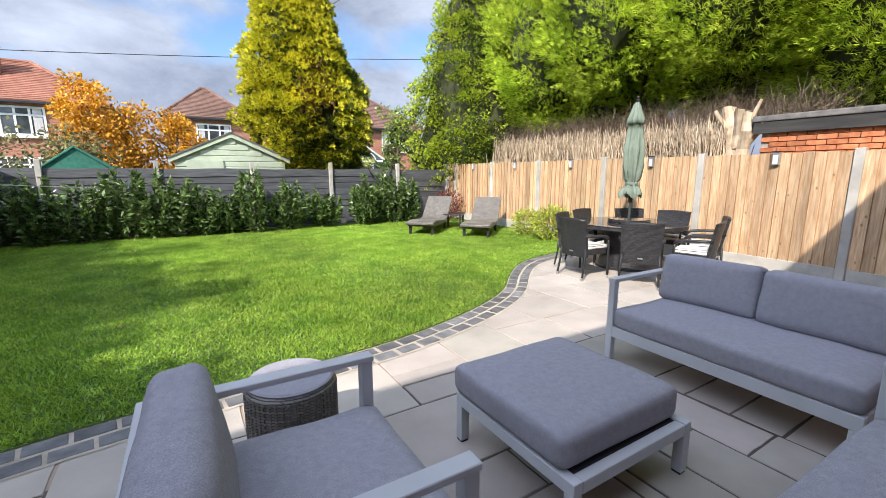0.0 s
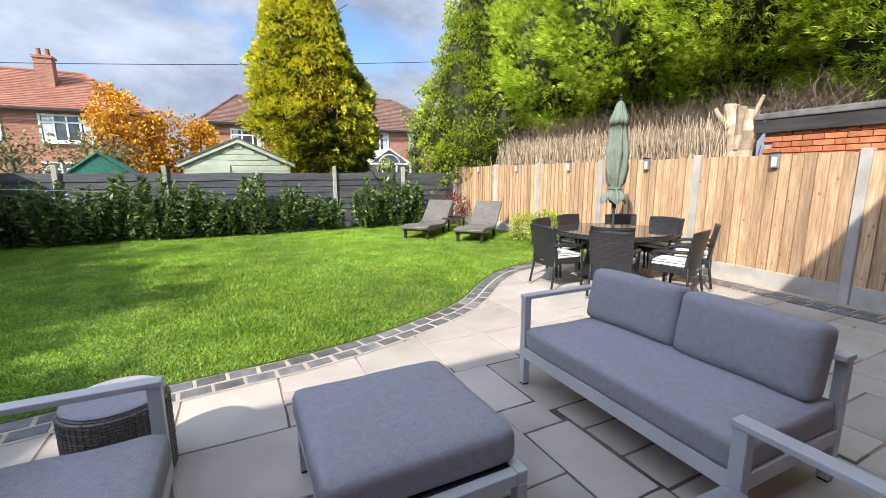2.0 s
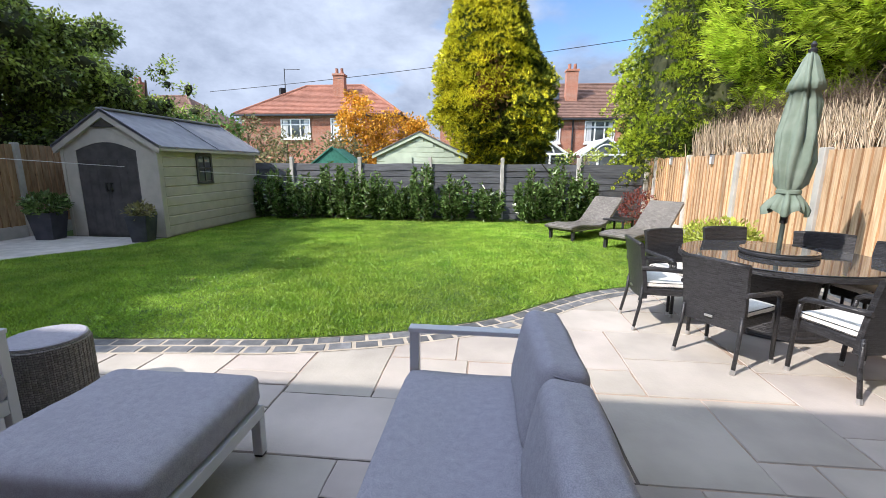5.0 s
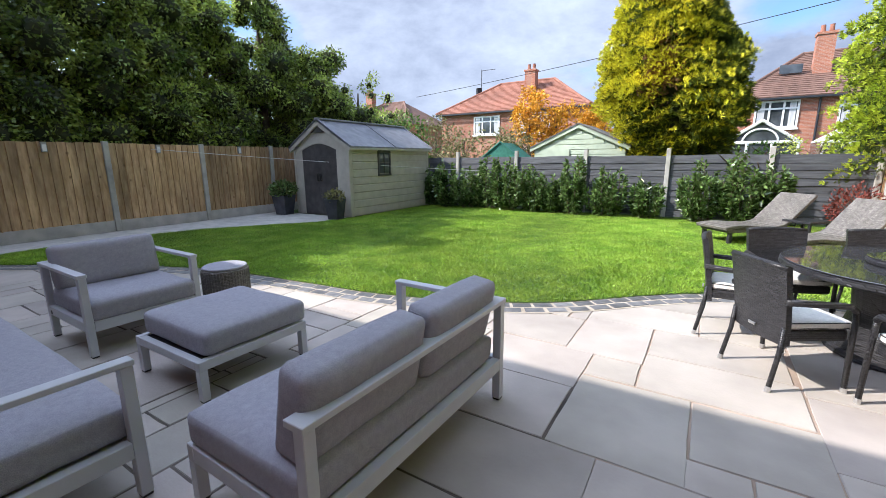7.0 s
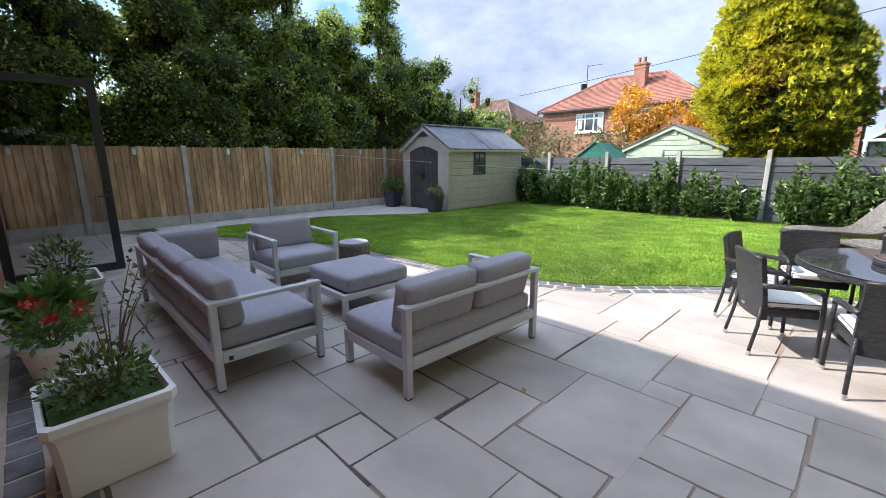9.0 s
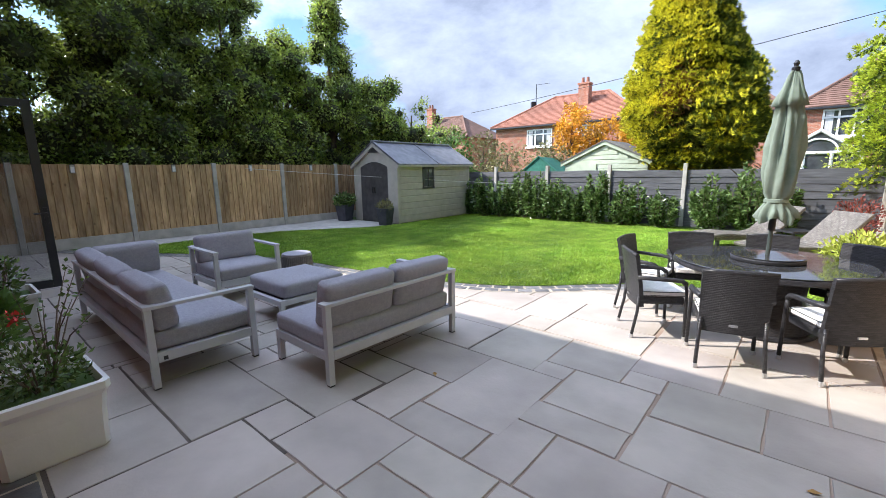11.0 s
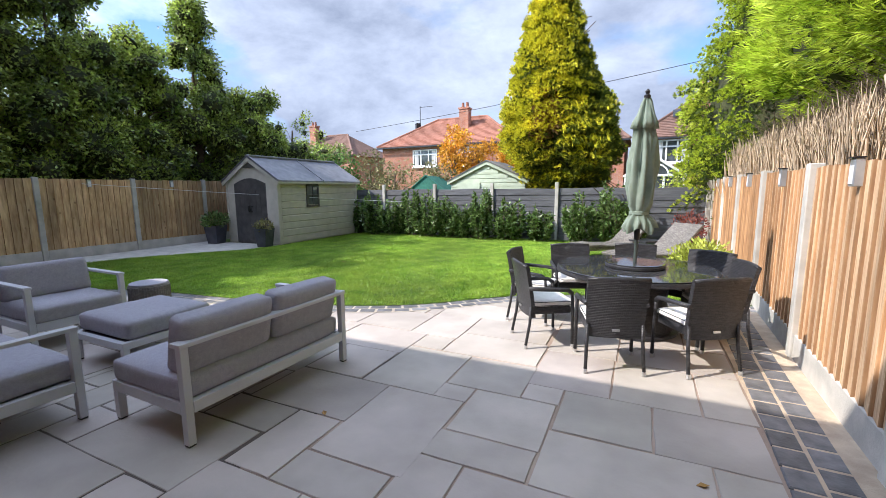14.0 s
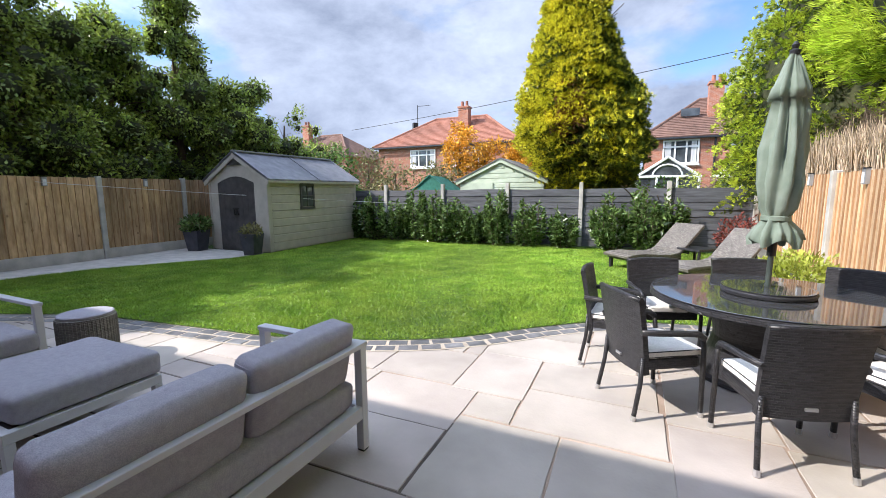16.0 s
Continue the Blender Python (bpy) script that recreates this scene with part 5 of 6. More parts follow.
def bush(name, x, y, z, h, R, n, leaf, mt, label, seed):
    t = thing(name, pose(x, y, z), label, "plant")
    d = unit(rng.normal(size=(n, 3)))
    k = rng.uniform(0.2, 1.0, n) ** 0.5
    p = d * k[:, None] * np.array([R, R, h / 2]) * (1 + 0.2 * lumps(d * 4 + seed))[:, None] + np.array([0, 0, h / 2])
    p[:, 2] = np.maximum(p[:, 2], 0.01)
    v, f = leaves(p, d + np.array([0, 0, 0.5]) + rng.normal(0, 0.5, (n, 3)), leaf, leaf * 0.5)
    mesh_np("foliage", v, f, mt, t)
    bm = bmesh.new()
    rd = random.Random(seed)
    for _ in range(9):
        a = rd.uniform(0, 6.283)
        add_cyl(bm, (0.02 * math.cos(a), 0.02 * math.sin(a), 0), (R * 0.6 * math.cos(a), R * 0.6 * math.sin(a), h * rd.uniform(0.5, 0.9)), 0.007, 0.003, 5)
    tagged(part("stem", bm, BARK, t), kind="stuff")
    return t


bush("red_shrub", 7.85, 11.75, 0, 0.95, 0.42, 900, 0.075, RED_LEAF, "dark red leafy shrub in the fence corner", 301)
bush("yellow_shrub", 7.65, 7.3, 0, 0.72, 0.45, 1500, 0.075, YELLOW_LEAF, "yellow-green leafy shrub beside the fence", 302)
bush("yellow_shrub", 7.75, 8.2, 0, 0.6, 0.35, 900, 0.07, YELLOW_LEAF, "small yellow-green leafy shrub beside the fence", 303)


def pot(x, y, h, r, label):
    t = thing("plant_pot", pose(x, y, 0.02, 0, 0, 10), label, "plant pot", "pots by the shed")
    bm = bmesh.new()
    rings = []
    for s, z in ((r * 0.72, 0), (r, h), (r * 0.9, h), (r * 0.85, h - 0.08)):
        rings.append([bm.verts.new((sx * s, sy * s, z)) for sx, sy in ((-1, -1), (1, -1), (1, 1), (-1, 1))])
    for a, b in zip(rings, rings[1:]):
        for i in range(4):
            bm.faces.new((a[i], a[(i + 1) % 4], b[(i + 1) % 4], b[i]))
    bm.faces.new(rings[0][::-1])
    bmesh.ops.recalc_face_normals(bm, faces=bm.faces)
    part("body", bm, POT, t)
    part("soil", box(-r * 0.84, r * 0.84, -r * 0.84, r * 0.84, h - 0.10, h - 0.06), SOIL, t, "dark potting soil")


pot(-4.35, 8.12, 0.52, 0.22, "tall dark blue-grey square plant pot on the path")
bush("pot_plant", -4.35, 8.12, 0.47, 0.42, 0.34, 700, 0.10, LAUREL, "bushy dark green plant in a tall pot", 311)
pot(-2.38, 8.1, 0.50, 0.19, "tall dark blue-grey square plant pot on the path")
bush("pot_plant", -2.38, 8.1, 0.45, 0.28, 0.24, 260, 0.09, OLIVE_LEAF, "small leafy plant in a tall pot", 312)


# ---- white troughs by the house wall ----
def trough(m, L, W, H, label):
    t = thing("planter_trough", m, label, "planter", "white troughs by the wall")
    bm = bmesh.new()
    prof = [(0.80, 0.0), (0.83, 0.03), (0.87, 0.55), (0.93, 0.80), (1.02, 0.88), (1.04, 0.90), (1.04, 1.0), (0.90, 1.0), (0.86, 0.85)]
    rings = []
    for k, z in prof:
        a, b, c = L / 2 * (1 - (1 - k) * 0.6), W / 2 * k, 0.03
        ring = [(a - c, -b), (a, -b + c), (a, b - c), (a - c, b), (-a + c, b), (-a, b - c), (-a, -b + c), (-a + c, -b)]
        rings.append([bm.verts.new((x, y, z * H)) for x, y in ring])
    for p, q in zip(rings, rings[1:]):
        for i in range(8):
            bm.faces.new((p[i], p[(i + 1) % 8], q[(i + 1) % 8], q[i]))
    bm.faces.new(rings[0][::-1])
    bmesh.ops.recalc_face_normals(bm, faces=bm.faces)
    part("body", bm, WHITE_PLASTIC, t)
    part("soil", box(-L / 2 * 0.88, L / 2 * 0.88, -W / 2 * 0.84, W / 2 * 0.84, H * 0.80, H * 0.86), SOIL, t, "dark potting soil")


trough(pose(3.72, -0.06, 0, 0, 0, 92), 0.52, 0.56, 0.42, "weathered white plastic planter trough on the patio")
trough(pose(0.75, -0.05, 0, 0, 0, 91), 0.56, 0.62, 0.40, "weathered white plastic planter trough by the wall")
for x, y, h in ((2.35, -0.22, 0.30), (1.75, -0.22, 0.34)):
    t = thing("plant_pot", pose(x, y, 0), "round white plastic plant pot by the wall", "plant pot", "white pots by the wall")
    part("body", lathe([(0.13, 0), (0.14, 0.01), (0.185, h - 0.05), (0.20, h - 0.045), (0.20, h), (0.18, h), (0.17, h - 0.04)], 28), WHITE_PLASTIC, t)
    part("soil", lathe([(0.165, h - 0.06), (0.168, h - 0.05), (0.002, h - 0.045)], 20), SOIL, t)
bush("trough_rose", 3.70, -0.06, 0.33, 0.30, 0.24, 700, 0.042, LAUREL, "leafy green rose in a white trough", 321)
stems_rose = thing("rose_shoots", pose(3.62, 0.0, 0.36), "thin tall rose shoots in a white trough", "plant")
P, W, bm = [], [], bmesh.new()
rd = random.Random(5)
for i in range(9):
    e = Vector((rd.uniform(-0.3, 0.25), rd.uniform(-0.15, 0.3), rd.uniform(0.4, 0.72)))
    add_cyl(bm, (0, 0, 0), e * 0.5 + Vector((0, 0, 0.08)), 0.005, 0.004, 5)
    add_cyl(bm, e * 0.5 + Vector((0, 0, 0.08)), e, 0.004, 0.002, 5)
    for k in range(9):
        P.append(e * rd.uniform(0.55, 1.0) + Vector((0, 0, 0.03)))
        W.append([rd.gauss(0, 1), rd.gauss(0, 1), rd.gauss(0.1, 0.6)])
tagged(part("stem", bm, BARK, stems_rose), kind="stuff")
v, f = leaves(np.array([list(p) for p in P]), np.array(W), 0.034, 0.022)
mesh_np("foliage", v, f, LAUREL, stems_rose)
bush("geranium", 2.35, -0.22, 0.24, 0.28, 0.24, 320, 0.07, LIGHT_LEAF, "leafy geranium in a round white pot", 323)
bush("grassy_plant", 1.75, -0.22, 0.28, 0.26, 0.22, 260, 0.16, LIGHT_LEAF, "grassy green plant in a round white pot", 324)
bush("trough_plant", 0.75, -0.05, 0.32, 0.5, 0.22, 420, 0.06, LAUREL, "tall leafy plant in a white trough", 325)
for i, (x, y, z) in enumerate(((2.42, -0.05, 0.52), (2.25, -0.3, 0.56), (2.5, -0.2, 0.5), (2.1, -0.25, 0.5))):
    p = rng.normal(0, 0.022, (40, 3)) + np.array([x, y, z])
    v, f = leaves(p, rng.normal(size=(40, 3)), 0.03, 0.028)
    tagged(mesh_np("flower_head", v, f, FLOWER), "bright red geranium flower head", "flower", "geranium flowers", "stuff")

# ---- neighbours ----
garage = thing("garage", pose(0, 0, 0), "red brick garage with a black fascia and felt roof", "garage")
part("wall", box(8.60, 13.0, -3.0, 4.0, -0.09, 2.174), MORTAR, garage)
part("fascia", box(8.52, 8.58, -3.0, 4.10, 2.0, 2.17, 0.004, 1), FASCIA, garage, "flaking black timber fascia")
part("roof", box(8.50, 13.1, -3.1, 4.12, 2.175, 2.26, 0.02), FELT, garage, "grey mineral felt roof edge")


def pitched_house(name, x0, x1, y, depth, eave, ridge, hip, roof, label, windows, chimneys):
    t = thing(name, pose(0, 0, 0), label, "house")
    part("wall", box(x0, x1, y, y + depth, -0.09, eave), BRICK, t)
    o, ym = 0.35, y + depth / 2
    bm = bmesh.new()
    q = [bm.verts.new(p) for p in ((x0 - o, y - o, eave), (x1 + o, y - o, eave), (x1 + o, y + depth + o, eave), (x0 - o, y + depth + o, eave), (x0 + hip, ym, ridge), (x1 - hip, ym, ridge))]
    for f in ((0, 1, 5, 4), (1, 2, 5), (2, 3, 4, 5), (3, 0, 4), (3, 2, 1, 0)):
        bm.faces.new([q[i] for i in f])
    rf = part("roof", bm, roof, t)
    # courses of tiles as thin steps on the front slope
    n = 22
    sl = bmesh.new()
    for i in range(n):
        a, b = i / n, (i + 1) / n
        xa0, xa1 = (x0 - o) + (hip + o) * a, (x1 + o) - (hip + o) * a
        ya, yb = (y - o) + (ym - y + o) * a, (y - o) + (ym - y + o) * b
        za, zb = eave + (ridge - eave) * a, eave + (ridge - eave) * b
        vv = [sl.verts.new(p) for p in ((xa0, ya - 0.02, za + 0.06), (xa1, ya - 0.02, za + 0.06), (xa1 - (hip + o) / n, yb, zb + 0.03), (xa0 + (hip + o) / n, yb, zb + 0.03), (xa0, ya, za), (xa1, ya, za))]
        sl.faces.new(vv[:4])
        sl.faces.new((vv[0], vv[4], vv[5], vv[1]))
    tagged(part("tile_course", sl, roof, rf), kind="stuff")
    for a, b in ((0, 4), (1, 5), (4, 5)):
        pa = [(x0 - o, y - o, eave), (x1 + o, y - o, eave), 0, 0, (x0 + hip, ym, ridge), (x1 - hip, ym, ridge)]
        part("ridge_tile", add_cyl(bmesh.new(), Vector(pa[a]) + Vector((0, 0, 0.04)), Vector(pa[b]) + Vector((0, 0, 0.04)), 0.11, n=8), roof, rf)
    part("gutter", box(x0 - o, x1 + o, y - o - 0.12, y - o, eave - 0.14, eave - 0.02, 0.02, 1), ANTHRACITE, t, "dark gutter")
    for wx0, wx1, wz0, wz1, bars in windows:
        w = part("window", box(wx0, wx1, y - 0.02, y + 0.02, wz0, wz1), DARK_GLASS, t)
        part("net_curtain", box(wx0 + 0.1, wx0 + (wx1 - wx0) * 0.22, y - 0.026, y - 0.021, wz0 + 0.05, wz1 - 0.05), CURTAIN, w, "pale curtain")
        part("net_curtain", box(wx1 - (wx1 - wx0) * 0.2, wx1 - 0.1, y - 0.026, y - 0.021, wz0 + 0.05, wz1 - 0.05), CURTAIN, w, "pale curtain")
        for i in range(bars + 1):
            x = wx0 + (wx1 - wx0) * i / bars
            part("window_frame", box(x - 0.05, x + 0.05, y - 0.07, y - 0.027, wz0 - 0.05, wz1 + 0.05), WHITE_PAINT, w)
        for z in (wz0, wz0 + (wz1 - wz0) * 0.72, wz1):
            part("window_frame", box(wx0 - 0.05, wx1 + 0.05, y - 0.066, y - 0.028, z - 0.05, z + 0.05), WHITE_PAINT, w)
        part("window_sill", box(wx0 - 0.1, wx1 + 0.1, y - 0.16, y - 0.02, wz0 - 0.17, wz0 - 0.06), WHITE_PAINT, w)
    for cx, cy, cz in chimneys:
        ch = part("chimney", box(cx - 0.42, cx + 0.42, cy - 0.35, cy + 0.35, eave, cz), BRICK, t)
        part("chimney_cap", box(cx - 0.48, cx + 0.48, cy - 0.41, cy + 0.41, cz, cz + 0.14), BRICK, ch)
        for dx in (-0.2, 0.2):
            part("chimney_pot", lathe([(0.13, 0), (0.11, 0.4), (0.12, 0.42)], 12), ROOF, ch).location = (cx + dx, cy, cz + 0.14)
    return t


ha = pitched_house("neighbour_house", -14.2, -2.3, 32.0, 8.0, 5.1, 7.75, 3.6, ROOF, "red brick semi with a clay tiled hip roof", [(-11.07, -8.9, 3.45, 4.75, 3), (-7.25, -4.9, 3.4, 4.8, 4), (-7.4, -5.0, 0.9, 2.2, 3)], [(-7.3, 34.4, 8.2)])
part("porch_roof", prism([(-4.9, 2.5), (-2.7, 2.5), (-3.2, 3.3), (-4.4, 3.3)], 30.6, 32.0), ROOF, ha)
part("aerial", add_cyl(add_cyl(add_cyl(bmesh.new(), (-12.3, 35.6, 6.5), (-12.3, 35.6, 9.1), 0.03, n=6), (-12.3, 35.6, 9.0), (-11.0, 35.6, 9.0), 0.02, n=6), (-12.6, 35.7, 6.4), (-12.6, 35.7, 7.6), 0.3, n=4), CABLE, ha, "thin roof aerial")
hb = pitched_house("neighbour_house", 6.3, 18.5, 33.0, 8.0, 4.85, 7.8, 3.4, ROOF_B, "red brick semi with a brown tiled hip roof", [(7.4, 9.4, 3.2, 4.65, 3), (11.2, 13.2, 3.2, 4.65, 3), (15.0, 17.0, 3.2, 4.65, 3)], [(10.4, 35.0, 8.4)])
part("drainpipe", add_cyl(bmesh.new(), (10.3, 32.9, 0), (10.3, 32.9, 4.8), 0.06, n=8), ANTHRACITE, hb)
part("skylight", box(8.4, 9.5, 34.6, 34.75, 6.4, 6.9), DARK_GLASS, hb, "small roof window")
pitched_house("neighbour_house", 0.6, 5.4, 34.0, 7.0, 5.0, 7.4, 2.2, ROOF_B, "brick house with a brown tiled roof behind the conifer", [(2.2, 4.2, 3.3, 4.6, 3)], [])
pitched_house("neighbour_house", -30.5, -20.5, 36.0, 8.0, 5.0, 7.7, 3.6, ROOF_B, "far brick house with a brown tiled hip roof", [(-24.5, -22.5, 3.4, 4.7, 3)], [(-27.6, 38.5, 8.6)])


def conservatory(x, y, w, ridge, eave, label):
    t = thing("conservatory", pose(x, y, 0), label, "conservatory", "white conservatories")
    part("wall", box(-w / 2, w / 2, 0, 3, -0.09, 0.9), BRICK, t)
    part("glazing", prism([(-w / 2, 0.9), (w / 2, 0.9), (w / 2, eave), (0, ridge), (-w / 2, eave)], 0.03, 2.9), DARK_GLASS, t)
    for p, q in (((-w / 2 - 0.1, eave - 0.05), (0, ridge)), ((w / 2 + 0.1, eave - 0.05), (0, ridge)), ((-w / 2, 0.9), (-w / 2, eave)), ((w / 2, 0.9), (w / 2, eave)), ((-w / 2, eave), (w / 2, eave)), ((-w / 6, 0.9), (-w / 6, eave)), ((w / 6, 0.9), (w / 6, eave))):
        part("white_bar", add_cyl(bmesh.new(), (p[0], 0, p[1]), (q[0], 0, q[1]), 0.07, n=6), WHITE_PAINT, t)
    arc = [(0.24 * w * math.cos(a * math.pi / 10), 0, eave + 0.62 * (ridge - eave) * math.sin(a * math.pi / 10)) for a in range(11)]
    part("white_arch", tube(arc, 0.045, 6), WHITE_PAINT, t)
    for i in range(5):
        yy = 0.2 + i * 0.65
        for s in (-1, 1):
            part("roof_bar", add_cyl(bmesh.new(), (0, yy, ridge + 0.03), (s * w / 2, yy, eave + 0.03), 0.035, n=6), WHITE_PAINT, t)


conservatory(7.3, 26.0, 2.9, 3.15, 2.15, "white framed conservatory with an arched gable light")
conservatory(11.2, 27.0, 2.9, 3.1, 2.15, "white framed conservatory with a glazed roof")

gs = thing("green_shed", pose(0, 0, 0), "pale green boarded shed with a low gable", "shed")
gx0, gx1, gy, ge, gr = 0.90, 3.45, 13.1, 1.72, 2.30
part("wall", prism([(gx0, -0.09), (gx1, -0.09), (gx1, ge), ((gx0 + gx1) / 2, gr), (gx0, ge)], gy + 0.03, gy + 2.0), GREEN_SHED, gs)
for i in range(9):
    z = 1.15 + i * 0.14
    half = (gx1 - gx0) / 2 if z + 0.13 < ge else max(0.1, (gx1 - gx0) / 2 * (gr - z - 0.13) / (gr - ge))
    part("board", box((gx0 + gx1) / 2 - half, (gx0 + gx1) / 2 + half, gy, gy + 0.028, z, z + 0.128, 0.008, 1), GREEN_SHED, gs)
for s in (-1, 1):
    xm, ex = (gx0 + gx1) / 2, (gx0 - 0.12 if s < 0 else gx1 + 0.12)
    part("barge_board", prism([(xm, gr + 0.1), (ex, ge + 0.04), (ex, ge - 0.06), (xm, gr - 0.0)], gy - 0.06, gy - 0.002), GREEN_SHED, gs, "pale green barge board")
    part("roof", prism([(xm, gr + 0.14), (ex, ge + 0.08), (ex, ge + 0.045), (xm, gr + 0.105)], gy - 0.08, gy + 2.05), FELT, gs)
part("door", box(gx0 + 0.25, gx0 + 1.05, gy - 0.035, gy - 0.004, -0.05, 1.72), GREEN_SHED, gs)
play = thing("playhouse", pose(-1.3, 16.2, -0.09), "small dark green roofed playhouse beyond the fence", "playhouse")
part("wall", box(-0.7, 0.7, -0.6, 0.6, 0, 1.5), TEAL, play)
part("roof", prism([(-0.85, 1.45), (0.85, 1.45), (0.85, 1.52), (0, 2.15), (-0.85, 1.52)], -0.7, 0.7), TEAL, play)
part("barge_board", add_cyl(add_cyl(bmesh.new(), (-0.9, -0.72, 1.5), (0, -0.72, 2.18), 0.03, n=6), (0.9, -0.72, 1.5), (0, -0.72, 2.18), 0.03, n=6), TEAL, play)


# ---- wires ----
def wire(name, a, b, sag, r, mt, label, category):
    a, b = Vector(a), Vector(b)
    pts = [a.lerp(b, i / 20) - Vector((0, 0, sag * 4 * (i / 20) * (1 - i / 20))) for i in range(21)]
    tagged(obj(name, tube(pts, r, 5), mt), label, category)


wire("overhead_cable", (-12.5, 26.0, 5.75), (16.5, 23.0, 8.15), 0.25, 0.016, CABLE, "thin black overhead telephone cable", "cable")
wire("washing_line", (-5.0, 5.3, 1.72), (-0.5, 12.45, 1.1), 0.03, 0.0055, LINE, "thin pale washing line across the lawn", "washing line")

# ---- paving, last ----
PATIO_EAST = [(5.09, 5.7, 1.7, 2.59), (5.06, 5.66, 1.4, 1.7), (5.32, 5.93, 1.08, 1.4), (5.68, 5.99, 1.4, 1.94), (5.72, 6.33, 1.95, 2.23), (5.74, 6.34, 2.23, 2.82), (5.45, 5.74, 2.6, 2.83), (5.48, 6.07, 2.83, 3.4), (6.07, 6.36, 2.83, 3.08), (6.36, 6.95, 2.51, 3.07), (6.95, 7.56, 2.5, 3.07), (6.34, 7.24, 1.94, 2.5), (7.24, 7.56, 1.94, 2.49), (6.08, 6.67, 3.09, 3.83), (6.67, 7.26, 3.08, 3.81), (7.26, 7.58, 3.08, 3.81), (5.99, 6.61, 1.42, 1.94), (6.61, 7.55, 1.37, 1.93)]
PATIO_MIDDLE = [(4.2, 5.09, 2.03, 2.6), (4.11, 4.7, 1.72, 2.03), (4.71, 5.07, 1.41, 2.03), (3.67, 4.71, 1.12, 1.71), (3.35, 3.67, 1.13, 1.46), (3.32, 4.31, 0.49, 1.11), (4.31, 4.66, 0.8, 1.11), (4.31, 4.98, -0.13, 0.79), (4.66, 5.32, 0.8, 1.4), (4.81, 5.46, 2.6, 3.42), (4.22, 4.8, 2.61, 3.2), (3.96, 4.81, 3.21, 3.78), (4.82, 5.14, 3.43, 3.74), (4.6, 5.15, 3.79, 4.53), (3.86, 4.59, 3.8, 4.44), (5.15, 6.01, 3.42, 3.96), (5.16, 6.01, 3.97, 4.52)]
PATIO_WEST = [(3.63, 4.31, -0.13, 0.48), (2.72, 3.62, -0.13, 0.49), (2.75, 3.34, 3.22, 3.96), (2.16, 2.74, 3.47, 4.0), (2.75, 3.61, 2.63, 3.21), (3.33, 3.61, 2.36, 2.62), (2.75, 3.32, 2.02, 2.62), (3.62, 4.2, 2.5, 3.2), (3.35, 3.95, 3.22, 3.8), (1.55, 2.15, 3.04, 3.74), (1.55, 2.74, 2.42, 3.03)]
CELL = 0.03
GX, GY = -5.02, -0.15
NX, NY = int((7.58 - GX) / CELL), int((6.3 - GY) / CELL)
free = np.ones((NX, NY), bool)
slabs = []


def claim(x0, x1, y0, y1):
    free[max(0, round((x0 - GX) / CELL)):max(0, round((x1 - GX) / CELL)), max(0, round((y0 - GY) / CELL)):max(0, round((y1 - GY) / CELL))] = False
    slabs.append((x0, x1, y0, y1))


for s in PATIO_EAST + PATIO_MIDDLE + PATIO_WEST:
    claim(*s)
rd = random.Random(11)
SIZES = [(0.87, 0.57), (0.57, 0.87), (0.57, 0.57), (0.57, 0.27), (0.27, 0.57), (0.87, 0.57)]
for j in range(NY):
    for i in range(NX):
        if not free[i, j]:
            continue
        w, h = (round(v / CELL) for v in rd.choice(SIZES))
        a = 0
        while a < w and i + a < NX and free[i + a, j]:
            a += 1
        rest = 0
        while i + a + rest < NX and free[i + a + rest, j] and rest < 5:
            rest += 1
        if rest < 5:
            a += rest
        b = 0
        while b < h and j + b < NY and free[i:i + a, j + b].all():
            b += 1
        extra = 0
        while j + b + extra < NY and extra < 5 and free[i:i + a, j + b + extra].all():
            extra += 1
        if extra < 5:
            b += extra
        free[i:i + a, j:j + b] = False
        slabs.append((GX + i * CELL, GX + (i + a) * CELL, GY + j * CELL, GY + (j + b) * CELL))


def slab_mesh(w, h, seed):
    """A riven slab with a slightly uneven outline and worn edges."""
    rs = random.Random(seed)
    bm = bmesh.new()
    loop = []
    for (xa, ya), (xb, yb) in (((-w / 2, -h / 2), (w / 2, -h / 2)), ((w / 2, -h / 2), (w / 2, h / 2)), ((w / 2, h / 2), (-w / 2, h / 2)), ((-w / 2, h / 2), (-w / 2, -h / 2))):
        for k in range(4):
            t = k / 4
            loop.append((xa + (xb - xa) * t + rs.uniform(-0.003, 0.003), ya + (yb - ya) * t + rs.uniform(-0.003, 0.003)))
    lo = [bm.verts.new((x, y, -0.03)) for x, y in loop]
    mid = [bm.verts.new((x, y, -0.005)) for x, y in loop]
    hi = [bm.verts.new((x * (1 - 0.006 / w), y * (1 - 0.006 / h), 0.0)) for x, y in loop]
    n = len(loop)
    for a, b in ((lo, mid), (mid, hi)):
        for i in range(n):
            bm.faces.new((a[i], a[(i + 1) % n], b[(i + 1) % n], b[i]))
    bm.faces.new(hi)
    me = bpy.data.meshes.new("slab")
    bm.to_mesh(me)
    bm.free()
    me.materials.append(SLAB)
    return me


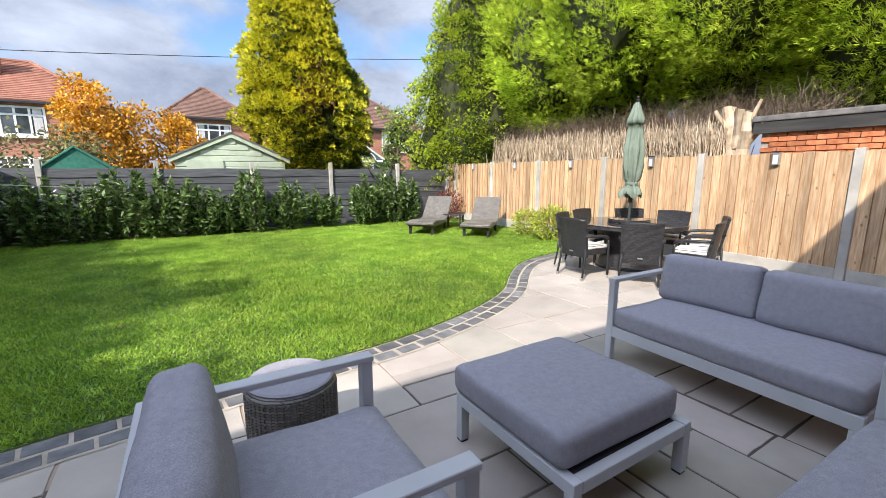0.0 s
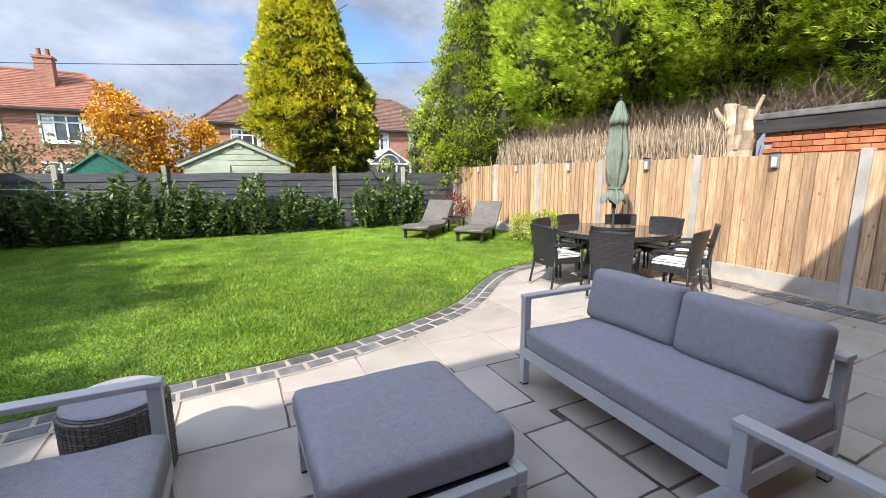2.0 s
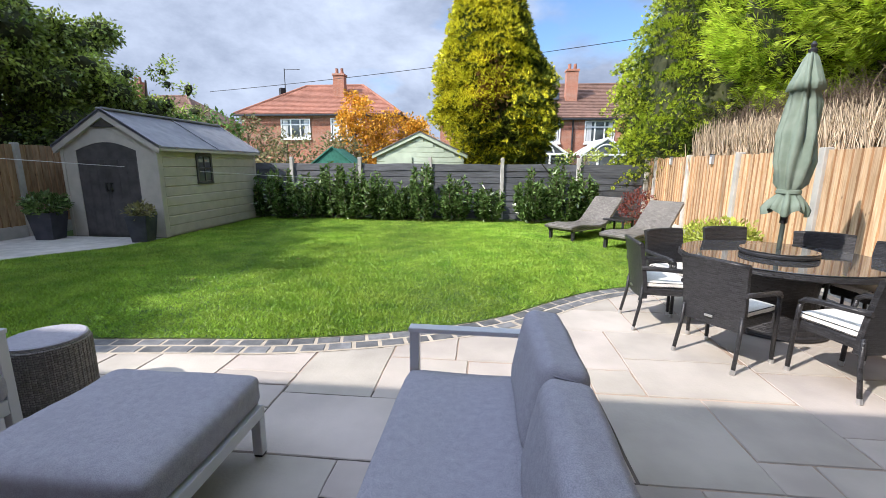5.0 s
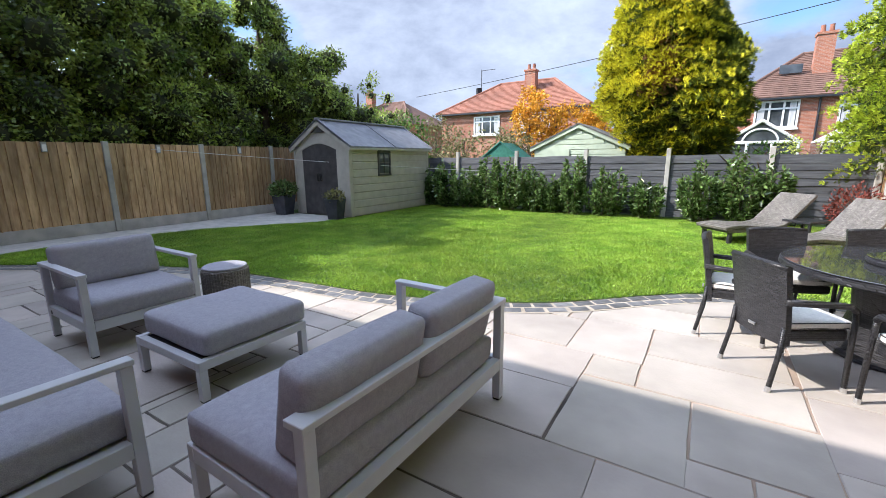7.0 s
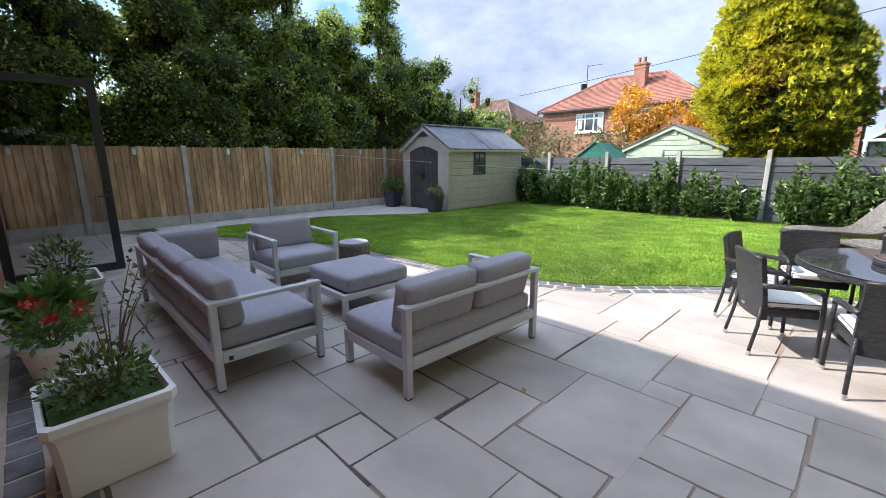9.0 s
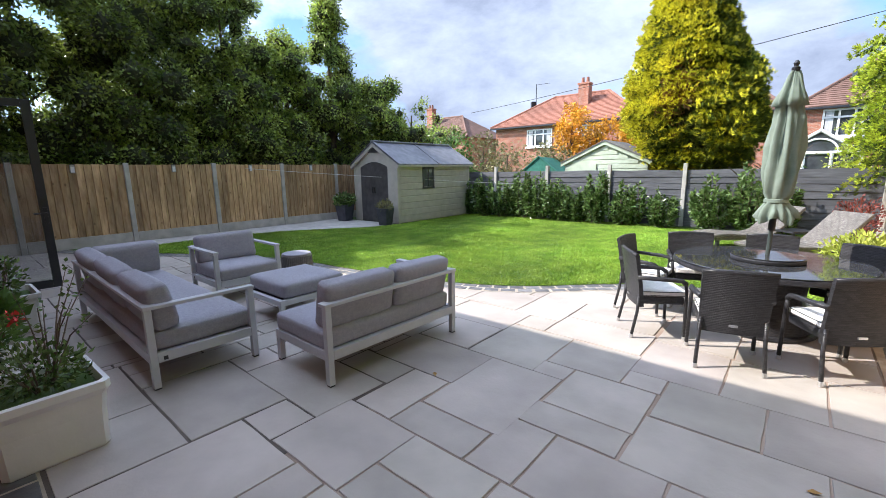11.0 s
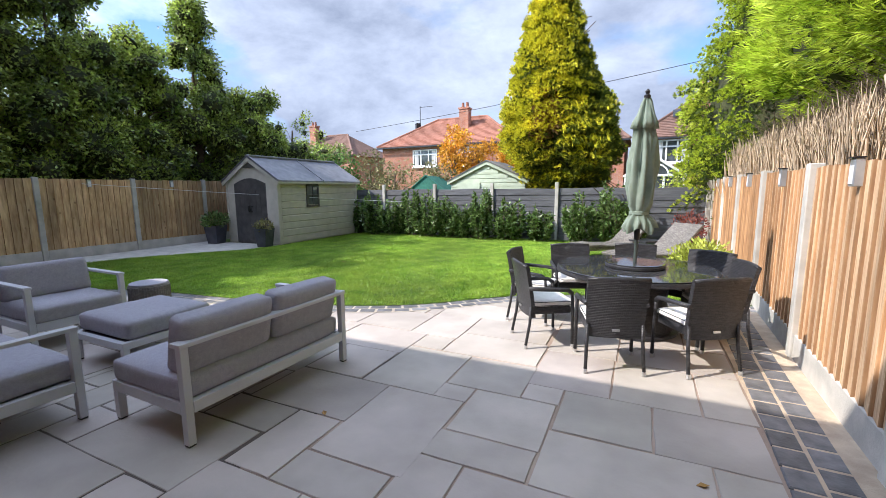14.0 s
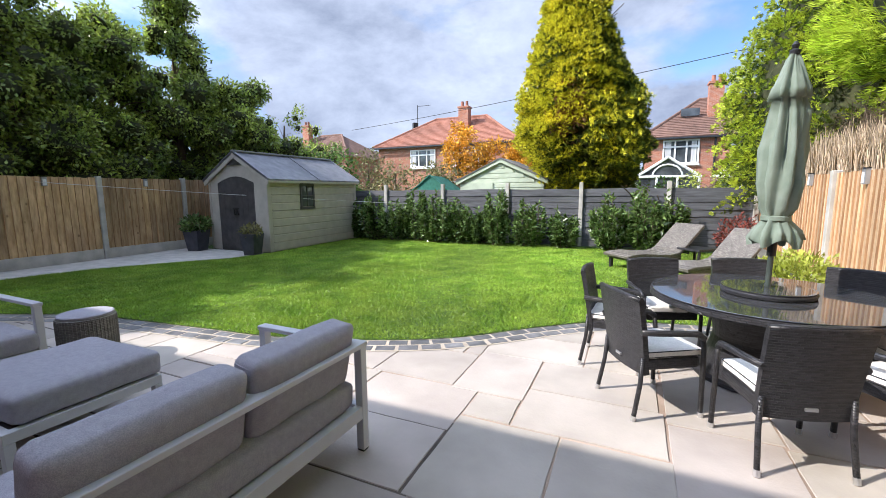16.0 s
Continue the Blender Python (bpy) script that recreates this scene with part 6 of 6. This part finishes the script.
# close the uneven gaps: neighbours meet halfway
slabs = [list(s) for s in slabs if s[1] - s[0] > 0.05 and s[3] - s[2] > 0.05]
for a in slabs:
    for b in slabs:
        if a is b:
            continue
        for lo, hi, o0, o1 in ((0, 1, 2, 3), (2, 3, 0, 1)):
            if abs(b[lo] - a[hi]) < 0.08 and min(a[o1], b[o1]) - max(a[o0], b[o0]) > 0.09:
                a[hi] = b[lo] = (a[hi] + b[lo]) / 2
patio = thing("patio", pose(0, 0, 0), "pale sandstone patio of mixed rectangular slabs", "patio", kind="structure")
gap = 0.013
for i, (x0, x1, y0, y1) in enumerate(slabs):
    if x1 - x0 < 0.05 or y1 - y0 < 0.05 or y0 > float(edge_y((x0 + x1) / 2)) - 0.05 and y0 > float(edge_y(x1)) - 0.1:
        continue
    s = new("slab", slab_mesh(x1 - x0 - gap, y1 - y0 - gap, i))
    s.parent = patio
    s.location = ((x0 + x1) / 2, (y0 + y1) / 2, random.uniform(-0.002, 0.001))


def sett_mesh(l, w):
    bm = box(-l / 2, l / 2, -w / 2, w / 2, -0.03, 0.006)
    top_edges = [e for e in bm.edges if all(v.co.z > 0 for v in e.verts)]
    bmesh.ops.bevel(bm, geom=top_edges, offset=0.007, segments=1, affect="EDGES")
    me = bpy.data.meshes.new("sett")
    bm.to_mesh(me)
    bm.free()
    me.materials.append(SETT)
    return me


def strip(points, width, z, name, mt, label):
    """A low band along a line of points."""
    bm = bmesh.new()
    d = np.gradient(points, axis=0)
    nrm = np.stack([-d[:, 1], d[:, 0]], 1)
    nrm /= np.linalg.norm(nrm, axis=1, keepdims=True)
    a = [bm.verts.new((*p, z)) for p in points + nrm * 0.004]
    b = [bm.verts.new((*p, z)) for p in points - nrm * width]
    for i in range(len(a) - 1):
        bm.faces.new((a[i], b[i], b[i + 1], a[i + 1]))
    bmesh.ops.recalc_face_normals(bm, faces=bm.faces)
    return tagged(obj(name, bm, mt), label, "edging", kind="structure")


kerb = thing("lawn_edging", pose(0, 0, 0), "double row of dark slate setts along the lawn", "edging", kind="structure")
strip(CURVE, 0.29, 0.0022, "edging_bed", MORTAR, "pale mortar between the slate setts")
sm = sett_mesh(0.19, 0.118)
for row, off in ((0, 0.068), (1, 0.208)):
    line = smooth_curve(EDGE, 0.208)
    d = np.gradient(line, axis=0)
    d /= np.linalg.norm(d, axis=1, keepdims=True)
    for i in range(len(line) - 1):
        p = (line[i] + line[i + 1]) / 2 if row else line[i]
        q = p + np.array([d[i, 1], -d[i, 0]]) * off
        s = new("sett", sm)
        s.parent = kerb
        s.matrix_basis = pose(q[0], q[1], random.uniform(-0.001, 0.002), 0, 0, math.degrees(math.atan2(d[i, 1], d[i, 0])) + random.uniform(-1.5, 1.5))

side = thing("fence_edging", pose(0, 0, 0), "double row of dark slate setts along the fence", "edging", kind="structure")
tagged(obj("edging_bed", prism([(7.59, -0.03), (8.2, -0.03), (8.2, 0.001), (7.59, 0.001)], HOUSE_Y, 6.3), SAND), "sandy bed of the setts along the fence", "edging", kind="structure")
sm2 = sett_mesh(0.155, 0.185)
y = HOUSE_Y + 0.1
while y < 6.2:
    for k, x in enumerate((7.68, 7.855)):
        s = new("sett", sm2)
        s.parent = side
        s.matrix_basis = pose(x + 0.034 * (y - 4.6) + 0.04, y + 0.06 * k, random.uniform(-0.002, 0.002), 0, 0, random.uniform(-2, 0) - 1)
    y += 0.203
wallside = thing("wall_edging", pose(0, 0, 0), "double row of dark slate setts along the house wall", "edging", kind="structure")
tagged(obj("edging_bed", box(-5.0, 7.6, HOUSE_Y, -0.145, -0.03, 0.0012), MORTAR), "pale mortar between the setts by the wall", "edging", kind="structure")
sm3 = sett_mesh(0.185, 0.155)
x = -1.0
while x < 7.5:
    for k, y in enumerate((-0.42, -0.235)):
        s = new("sett", sm3)
        s.parent = wallside
        s.matrix_basis = pose(x + 0.06 * k, y, random.uniform(-0.002, 0.002), 0, 0, random.uniform(-1.5, 1.5))
    x += 0.203
gm = bpy.data.meshes.new("brick")
bm = box(-0.02, 0.02, -0.1075, 0.1075, -0.0325, 0.0325, 0.004, 1)
bm.to_mesh(gm)
bm.free()
gm.materials.append(BRICK_P)
for r in range(8):
    for i in range(20):
        y = 3.89 - i * 0.225 - (0.1125 if r % 2 else 0)
        b = new("brick", gm)
        b.parent = garage
        b.matrix_basis = pose(8.585 + random.uniform(-0.002, 0.002), y, 1.46 + r * 0.075)
for x, y, a in ((7.17, 2.3, 20), (6.0, 1.1, 80), (4.9, 2.05, 140), (-0.8, 6.2, 30), (0.4, 5.6, 75), (1.2, 6.9, 10)):
    bm = bmesh.new()
    vv = [bm.verts.new(p) for p in ((-0.03, 0, 0.004), (0, 0.018, 0.010), (0.035, 0, 0.006), (0, -0.018, 0.010))]
    bm.faces.new(vv)
    ext = bmesh.ops.extrude_face_region(bm, geom=bm.faces[:])
    bmesh.ops.translate(bm, vec=(0, 0, 0.002), verts=[v for v in ext["geom"] if isinstance(v, bmesh.types.BMVert)])
    tagged(obj("fallen_leaf", bm, DRY_LEAF), "small dry brown fallen leaf", "leaf", "fallen leaves").matrix_basis = pose(x, y, 0.0 if y < 4 else 0.035, 0, 0, a)
